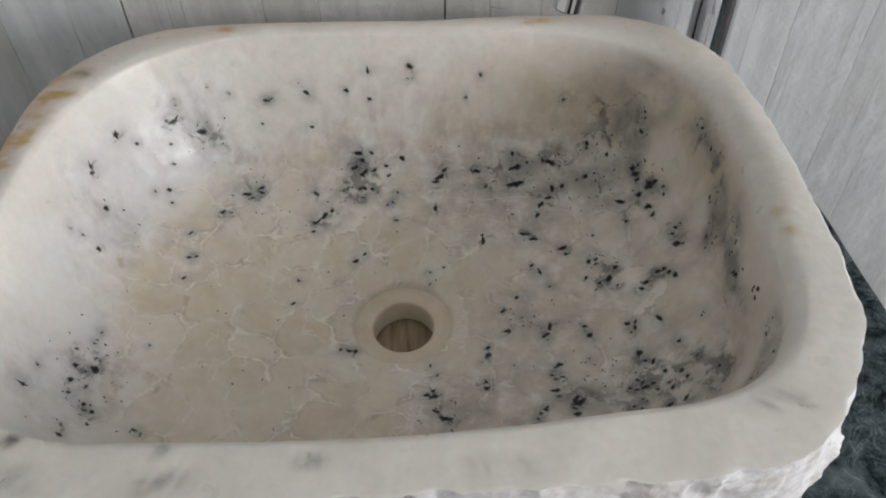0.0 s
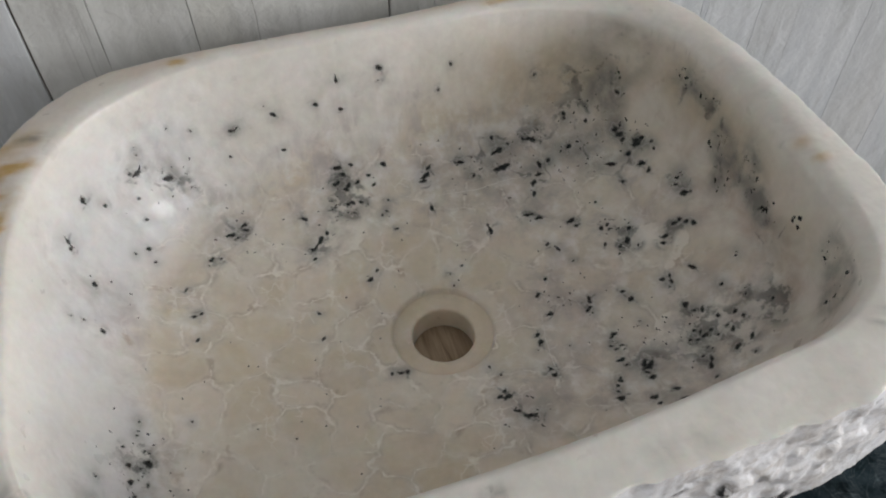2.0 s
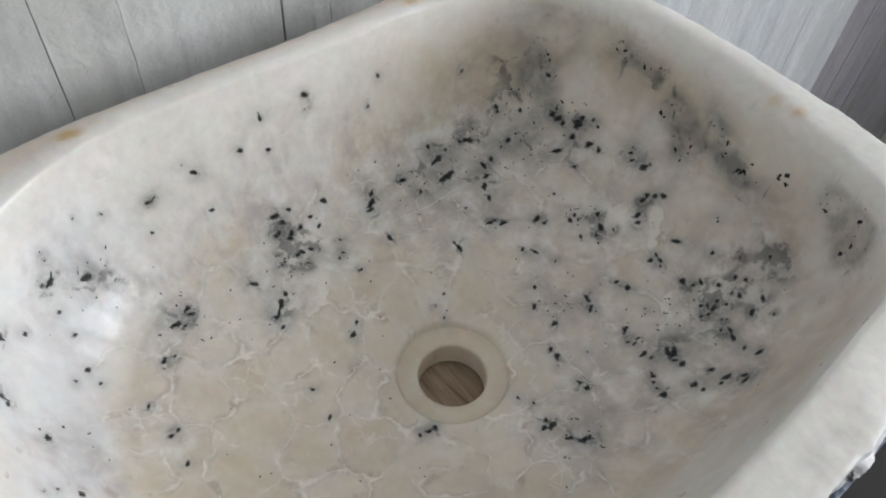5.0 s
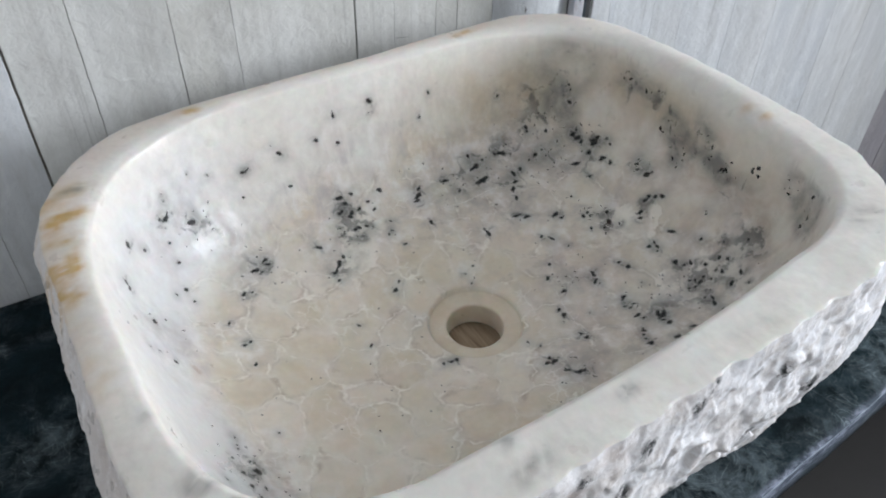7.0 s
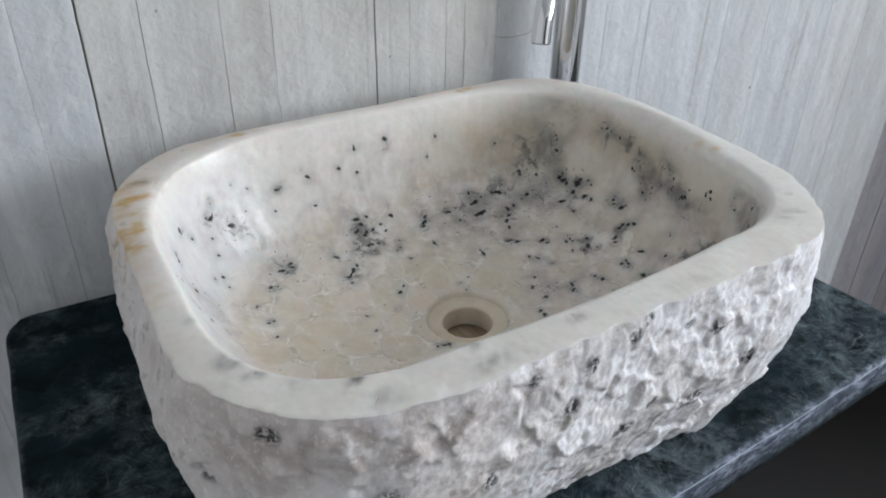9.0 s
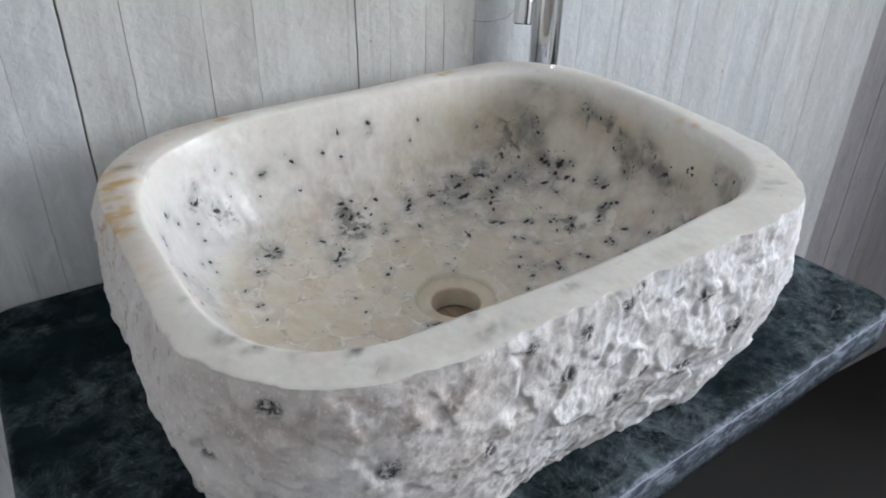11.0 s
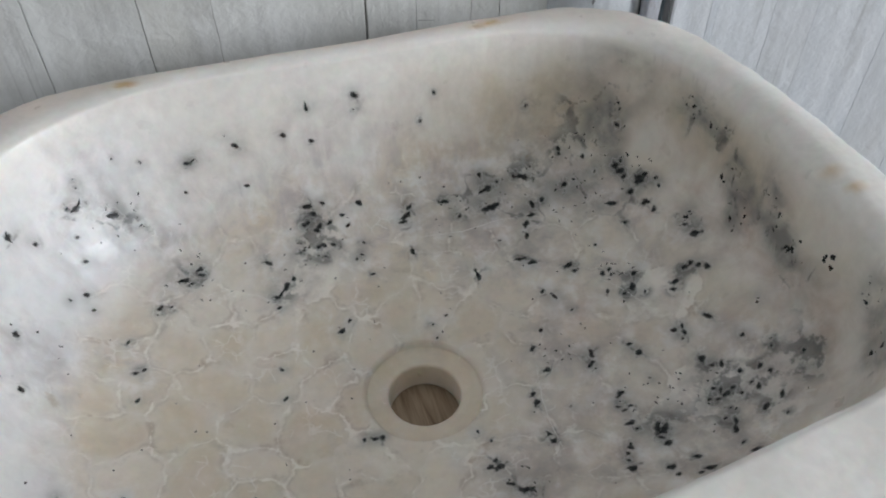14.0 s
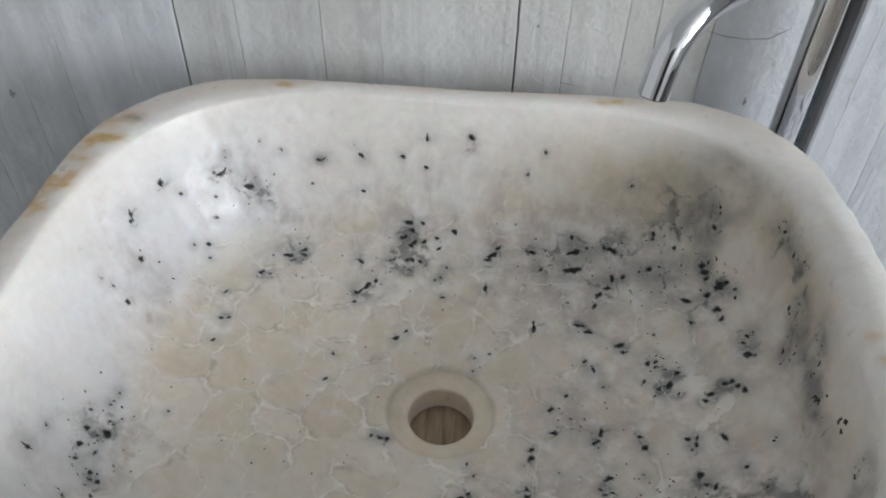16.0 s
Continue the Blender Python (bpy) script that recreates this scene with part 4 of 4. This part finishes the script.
def stone_part(name, P, stone, thing, label, smooth):
    """A band of rings as one mesh, with the tones of the stone as attributes."""
    R, N = P.shape[:2]
    verts = P.reshape(-1, 3)
    i, j = np.meshgrid(np.arange(R - 1), np.arange(N), indexing="ij")
    j2 = (j + 1) % N
    quads = np.stack([i * N + j, (i + 1) * N + j, (i + 1) * N + j2, i * N + j2], -1).reshape(-1, 4)
    me = bpy.data.meshes.new(name)
    me.from_pydata(verts.tolist(), [], quads.tolist())
    me.materials.append(stone)
    me.polygons.foreach_set("use_smooth", np.full(len(quads), smooth))
    # where the stone changes its tone, with some light and shade painted in
    x, y, z = verts.T
    rel = np.hypot(x, y) / INNER(np.arctan2(y, x))
    th = np.arctan2(y, x)
    wob = fbm(verts, 13.0, 3, 40.0)
    inside = np.clip((1.0 - rel) / 0.10, 0, 1)
    smudge = sum(k / 10 * blob(x, y, a / 1000, b / 1000, r / 1000) for a, b, r, k in CLOUDS) * (0.9 + 1.4 * wob)
    milky = sum(0.9 * blob(x, y, a / 1000, b / 1000, 1.5 * r / 1000) for a, b, r, k in CLOUDS)
    for a, b, h, r, k, _ in WALL_CLOUDS:
        ball = np.exp(-((x - a / 1000) ** 2 + (y - b / 1000) ** 2 + (z - h / 1000) ** 2) / (1.3 * r / 1000) ** 2)
        smudge, milky = smudge + k / 3.4 * ball * (0.9 + 1.2 * wob), milky + 0.5 * ball
    dark, ripple = 0 * x, fbm(verts, 300.0, 2, 15.0)
    for a, b, size, *_ in FLECKS + GRAINS:
        a, b, wide = a / 1000, b / 1000, 0.0045 + size / 1000
        near = np.flatnonzero((np.abs(x - a) < 0.03) & (np.abs(y - b) < 0.03))
        d2 = (x[near] - a) ** 2 + (y[near] - b) ** 2 + (z[near] - bowl_z(a, b)) ** 2
        smudge[near] += 0.5 * np.exp(-d2 / (0.75 * wide) ** 2)
        milky[near] += 0.45 * np.exp(-d2 / (1.9 * wide) ** 2)
        core = 0.0003 + size / 3300 if not _ else 0.0004 + _[0] / 2200
        turn = radians(_[1]) if _ else (a * 7300 + b * 3100) % 2.2 - 0.8
        u, v = (x[near] - a) * math.cos(turn) + (y[near] - b) * math.sin(turn), (y[near] - b) * math.cos(turn) - (x[near] - a) * math.sin(turn)
        stretch = max(1.0, size / _[0]) if _ else 1.8
        d2 = (u / stretch) ** 2 + v**2 + (z[near] - bowl_z(a, b)) ** 2
        ragged = 1.0 + 0.9 * ripple[near]
        dark[near] = np.maximum(dark[near], np.clip(1.25 * np.exp(-d2 / (core * ragged) ** 2), 0, 1))
    seam, lump = seams(verts) if name == "bowl" else (0 * x + 0.02, 0 * x + 0.5)
    rimline = np.clip((rel - 1.0) / 0.04, 0, 1) * (z > 0.1)
    drip = fbm(np.stack([x, y, z * 0.15], -1), 45.0, 3, 90.0)
    stripes = fbm(np.stack([x * 0.3, y, z * 0.3], -1), 60.0, 3, 70.0)
    frayed = np.clip(0.75 + 1.6 * fbm(verts, 90.0, 3, 33.0), 0.1, 1.3)
    marks = sum(blob(x, y, a / 1000, b / 1000, r / 1000, q / 1000) for a, b, r, q in RIM_MARKS)
    rust = sum(k / 7 * blob(x, y, a / 1000, b / 1000, r / 1000, q / 1000) for a, b, r, q, k in RUST)
    hewn = sum(1.35 * np.exp(-((x - a / 1000) ** 2 + (0.35 * (y - b / 1000)) ** 2 + (z - h / 1000) ** 2) / (r / 1000) ** 2) for a, b, h, r in HEWN_SPOTS)
    seat = (np.hypot(x, y) < RECESS_R) & (np.hypot(x, y) > 0.0285)
    # tan corner with its shade put in; warm glow painted under the lip
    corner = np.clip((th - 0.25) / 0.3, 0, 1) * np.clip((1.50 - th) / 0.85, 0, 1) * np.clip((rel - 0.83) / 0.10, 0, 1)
    glow_band = np.clip((th + 0.55) / 0.3, 0, 1) * np.clip((0.75 - th) / 0.3, 0, 1) * np.clip((rel - 0.968) / 0.022, 0, 1)
    reach = 0.885 + 0.10 * np.clip(x / 0.12, 0, 1) + 0.05 * wob  # honey tones climb higher up the right-hand wall
    outer = np.clip((rel - 1.03) / 0.05, 0, 1) * (z > 0.1)
    tones = {
        "dark": dark * (rel < 1.0) if name != "hewn_side" else np.clip(hewn, 0, 1),
        "beige": np.clip((np.hypot(x, y) < RECESS_R) * 0.6 + np.clip((reach - rel) / 0.11, 0, 1) * (1.0 + 0.5 * wob), 0, 1),
        "milk": np.clip(milky * (0.8 + 1.0 * wob), 0, 1) * (rel < 1.0),
        "veins": np.clip((0.96 - rel) / 0.2, 0, 1) * np.clip((x + 0.23) / 0.05, 0, 1),
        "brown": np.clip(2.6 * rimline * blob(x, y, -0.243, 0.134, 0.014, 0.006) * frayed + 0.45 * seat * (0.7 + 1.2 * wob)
                         + (corner + 1.8 * glow_band) * (0.85 + 0.5 * wob + 0.3 * drip) * np.clip((1.005 - rel) / 0.04, 0, 1), 0, 1),
        # pinkish rim with its shaded slope; on the side, the shadow band below
        "blush_shade": np.clip(outer * np.clip(0.15 + y / 0.2 - 2.2 * x, 0, 1) * (0.8 + 0.5 * wob), 0, 1) if name != "hewn_side"
                 else np.clip((1.5 * blob(x, z, -0.165, 0.114, 0.045, 0.015) + 0.9 * blob(x, z, -0.058, 0.124, 0.012, 0.009) + 0.8 * blob(x, z, -0.085, 0.108, 0.020, 0.012) + 1.2 * blob(x, z, -0.24, 0.108, 0.026, 0.022)
                               + 0.8 * blob(x, z, -0.055, 0.117, 0.012, 0.010) + 0.5 * blob(x, z, -0.12, 0.055, 0.030, 0.016)) * frayed * (y < 0), 0, 1),
        "grey": np.clip(smudge, 0, 1) * (rel < 1.0) + (np.clip(marks * 0.55, 0, 1) * (0.5 + 1.5 * frayed - 0.6) + 1.0 * blob(x, y, -0.236, 0.1335, 0.010, 0.004) * frayed) * (rel >= 1.0) * (z > 0.1),
        "ochre": np.clip((rimline * (rust + 0.5 * blob(x, y, -0.247, 0.135, 0.012, 0.006)) + 0.6 * rimline * blob(x, y, -0.262, 0.080, 0.022, 0.060) * np.clip(0.5 + 3.0 * stripes, 0, 1.2)) * frayed, 0, 1) * (z > 0.085),
        "wall": np.clip((rel - 0.74) / 0.08, 0, 1) * np.clip((0.975 - rel) / 0.05, 0, 1) * np.clip(0.55 + 1.5 * wob + 1.5 * x + 1.2 * y, 0, 1),
        # pinkish stone, then extra shade put on the right-hand wall
        "rose_shade": np.clip(0.25 + 2.6 * x - 0.5 * y + 0.8 * wob, 0, 0.8) * (1 - 0.6 * np.clip((y - 0.02) / 0.06, 0, 1)) * np.clip((1.0 - rel) / 0.03, 0, 1) + 0.5 * np.clip((x - 0.17) / 0.04, 0, 1) * np.clip((1.0 - rel) / 0.03, 0, 1),
        # left-hand wall: white stone and its painted sheen
        "white_sheen": np.clip((rel - 0.80) / 0.06, 0, 1) * np.clip((1.0 - rel) / 0.04, 0, 1) * np.clip((-0.09 - x + 0.25 * wob * 0.2) / 0.07, 0, 1),
        "seam": seam,
        "lump": lump,
        "crushed": np.clip(0.62 + 2.6 * x + 1.1 * fbm(verts, 12.0, 4, 55.0), 0, 1),
    }
    for tone, values in tones.items():
        me.attributes.new(tone, "FLOAT", "POINT").data.foreach_set("value", values.astype(np.float32))
    ob = new(name, me)
    ob.parent = thing
    return tagged(ob, label)


sink = stone_sink()

board = part("wooden_board", boxed(-0.045, 0.045, -0.045, 0.045, COUNTER_Z + 0.0005, SINK_Z - 0.0245, 0.001), WOOD)
tagged(board, "bare wooden board seen through the drain hole", "board")


# ---- tap ----
def tube(path, radius, sides=36):
    """A round tube along a path, closed at both ends."""
    bm = bmesh.new()
    loops = []
    up = Vector((0, 0, 1))
    for i, p in enumerate(path):
        a, b = path[max(i - 1, 0)], path[min(i + 1, len(path) - 1)]
        d = (b - a).normalized()
        side = d.cross(TAP_SIDE).normalized()
        r = radius[i] if isinstance(radius, list) else radius
        loops.append([bm.verts.new(p + r * (math.cos(k * 2 * math.pi / sides) * TAP_SIDE + math.sin(k * 2 * math.pi / sides) * side)) for k in range(sides)])
    for lo, hi in zip(loops, loops[1:]):
        for k in range(sides):
            bm.faces.new((lo[k], lo[(k + 1) % sides], hi[(k + 1) % sides], hi[k])).smooth = True
    for cap in (bm.faces.new(loops[0][::-1]), bm.faces.new(loops[-1])):
        for e in cap.edges:
            e.smooth = False
    bmesh.ops.recalc_face_normals(bm, faces=bm.faces)
    return bm


PIPE = Vector((0.247, 0.213, 0.0))
TIP = Vector((0.1075, 0.072, SINK_Z + 0.219))
run = (PIPE - TIP)
run.z = 0
reach = run.length
run.normalize()
TAP_SIDE = Vector((-run.y, run.x, 0))
tap = new("tap")
tap.location = (PIPE.x, PIPE.y, COUNTER_Z)
tagged(tap, "tall polished chrome tap with a bent round spout", "tap")
base = Vector((0, 0, 0))
top = 0.352
part("body", tube([base + Vector((0, 0, h)) for h in (0.004, 0.02, 0.1, 0.2, 0.3, top - 0.004, top)], [0.0172] * 6 + [0.0150]), CHROME, tap)
part("base_ring", tube([base + Vector((0, 0, h)) for h in (0.0, 0.003, 0.006, 0.008)], [0.025, 0.025, 0.0245, 0.022]), CHROME, tap)
tip = TIP - tap.location
spout_r, bend, lean = 0.0089, 0.036, radians(13)
first = run * math.sin(lean) + Vector((0, 0, math.cos(lean)))
path = [tip, tip + first * 0.008, tip + first * 0.016]
centre = path[-1] + (run * math.cos(lean) - Vector((0, 0, math.sin(lean)))) * bend
for k in range(1, 13):
    a = lean + k / 12 * (math.pi / 2 - lean)
    path.append(centre - run * bend * math.cos(a) + Vector((0, 0, bend * math.sin(a))))
reach -= (path[-1] - tip).dot(run) - bend
path += [path[-1] + run * (reach - bend - 0.012) * f for f in (0.33, 0.66, 1.0)]
spout = part("spout", tube(path, spout_r), CHROME, tap)
part("aerator", tube([tip - first * 0.0008, tip + first * 0.002], 0.0080), DARK, spout, "black aerator in the spout's mouth")


# ---- flecks of dark mineral, flush in the bowl's face ----
from mathutils.bvhtree import BVHTree

bowl = next(o for o in sink.children if o.name.startswith("bowl"))
tree = BVHTree.FromPolygons([v.co.copy() for v in bowl.data.vertices], [tuple(p.vertices) for p in bowl.data.polygons])


def fleck(bm, x, y, size, wide, turn, rand, lift=0.0001, z=None):
    """An irregular thin flake that follows the stone's face."""
    at, n, _, _ = tree.find_nearest(Vector((x, y, float(bowl_z(x, y)) if z is None else z)))
    if n.z < 0:
        n = -n
    e1 = (Vector((1, 0, 0)) - n * n.x).normalized()
    e2 = n.cross(e1)
    seed, sides = rand.uniform(0, 99), 18
    ca, sa = math.cos(turn), math.sin(turn)
    bend = rand.uniform(-0.35, 0.35) * (1 if size > 1.8 * wide else 0.2)

    def put(u, v, up):
        p = at + e1 * (u * ca - v * sa) + e2 * (u * sa + v * ca)
        q, m, _, _ = tree.find_nearest(p)
        return bm.verts.new(q + (m if m.dot(n) > 0 else -m) * up)

    rings = []
    for share, up in ((1.0, 0.00003), (0.72, lift)):
        ring = []
        for k in range(sides):
            a = 2 * math.pi * k / sides
            r = share * (1 + 0.75 * noise.noise((math.cos(a) * 1.5 + seed, math.sin(a) * 1.5, seed)) + 0.5 * noise.noise((math.cos(a) * 3.2 + seed, math.sin(a) * 3.2, 1.0)))
            u, v = size / 2 * r * math.cos(a), wide / 2 * r * math.sin(a)
            ring.append(put(u, v + bend * u * u / size * 2, up))
        rings.append(ring)
    for k in range(sides):
        bm.faces.new((rings[0][k], rings[0][(k + 1) % sides], rings[1][(k + 1) % sides], rings[1][k])).smooth = True
    bm.faces.new(rings[1])


def pale_line(points, wide):
    """A thin pale line that follows the stone's face."""
    bm = bmesh.new()
    spots = []
    for (ax, ay), (bx, by) in zip(points, points[1:]):
        n = max(2, int(math.hypot(bx - ax, by - ay) / 3))
        spots += [(ax + (bx - ax) * k / n, ay + (by - ay) * k / n) for k in range(n)]
    spots.append(points[-1])
    rows = []
    for i, (x, y) in enumerate(spots):
        (ax, ay), (bx, by) = spots[max(i - 1, 0)], spots[min(i + 1, len(spots) - 1)]
        d = Vector((bx - ax, by - ay)).normalized()
        w = wide * (0.35 + 0.65 * math.sin(math.pi * (i + 0.5) / len(spots))) * (1 + 0.6 * noise.noise((x * 0.2, y * 0.2, 4.0)))
        x, y = x + 0.5 * noise.noise((x * 0.15, y * 0.15, 9.0)), y + 0.5 * noise.noise((x * 0.15, y * 0.15, 2.0))
        row = []
        for off, up in ((-0.5, 0.00002), (0.0, 0.00012), (0.5, 0.00002)):
            px, py = (x - d.y * w * off) / 1000, (y + d.x * w * off) / 1000
            q, m, _, _ = tree.find_nearest(Vector((px, py, float(bowl_z(px, py)))))
            row.append(bm.verts.new(q + (m if m.z > 0 else -m) * up))
        rows.append(row)
    for lo, hi in zip(rows, rows[1:]):
        for k in (0, 1):
            bm.faces.new((lo[k], lo[k + 1], hi[k + 1], hi[k])).smooth = True
    return bm


# glints on the polish, drawn as fixed pale lines
for points, wide in (([(30, 117), (62, 115), (88, 117), (106, 116)], 0.6), ([(137, 43), (146, 30), (157, 4)], 0.45), ([(72, -6), (66, -30), (64, -50), (63, -68)], 0.45)):
    part("pale_scratch", pale_line(points, wide), GLINT, sink, "fine pale line painted as a glint on the polish")

rand = random.Random(11)
for x, y, size, wide, turn in FLECKS:
    bm = bmesh.new()
    fleck(bm, x / 1000, y / 1000, size / 1000 * 0.90, wide / 1000 * 0.62, radians(turn), rand)
    part("dark_fleck", bm, SPECK, sink)
for x, y, size in GRAINS:
    bm = bmesh.new()
    fleck(bm, x / 1000, y / 1000, size / 1000 * 0.60, size / 1000 * 0.70 * rand.uniform(0.5, 0.75), rand.uniform(-1.5, 1.5), rand)
    part("dark_fleck", bm, SPECK, sink)
for cx, cy, cz, spread, strength, count in WALL_CLOUDS:
    for _ in range((count + 3) // 2):
        bm = bmesh.new()
        y, z = cy + rand.gauss(0, spread * 0.5), cz + rand.gauss(0, spread * 0.5)
        size = rand.choice((1.2, 1.6, 2.1, 2.8, 4.0)) / 1000
        fleck(bm, cx / 1000, y / 1000, size, size * rand.uniform(0.45, 0.75), rand.uniform(-1.5, 1.5), rand, z=z / 1000)
        part("dark_fleck", bm, SPECK, sink)
# the many fine ones crowd into the dark clouds, a few lie alone
bm = bmesh.new()
for cx, cy, spread, strength in CLOUDS:
    for _ in range(int(strength * 3)):
        x, y = rand.gauss(cx, spread * 0.6) / 1000, rand.gauss(cy, spread * 0.6) / 1000
        if math.hypot(x, y) < 0.93 * float(INNER(math.atan2(y, x))) and math.hypot(x, y) > 0.045:
            fleck(bm, x, y, rand.uniform(0.0008, 0.0026), rand.uniform(0.0006, 0.0014), rand.uniform(-1.5, 1.5), rand, 0.0001)
for _ in range(110):
    x, y = rand.uniform(-0.22, 0.22), rand.uniform(-0.15, 0.175)
    if 0.045 < math.hypot(x, y) < 0.95 * float(INNER(math.atan2(y, x))):
        fleck(bm, x, y, rand.uniform(0.0007, 0.0018), rand.uniform(0.0006, 0.0012), rand.uniform(-1.5, 1.5), rand, 0.0001)
tagged(part("fine_grit", bm, SPECK, sink, "fine dark mineral grains"), kind="stuff")
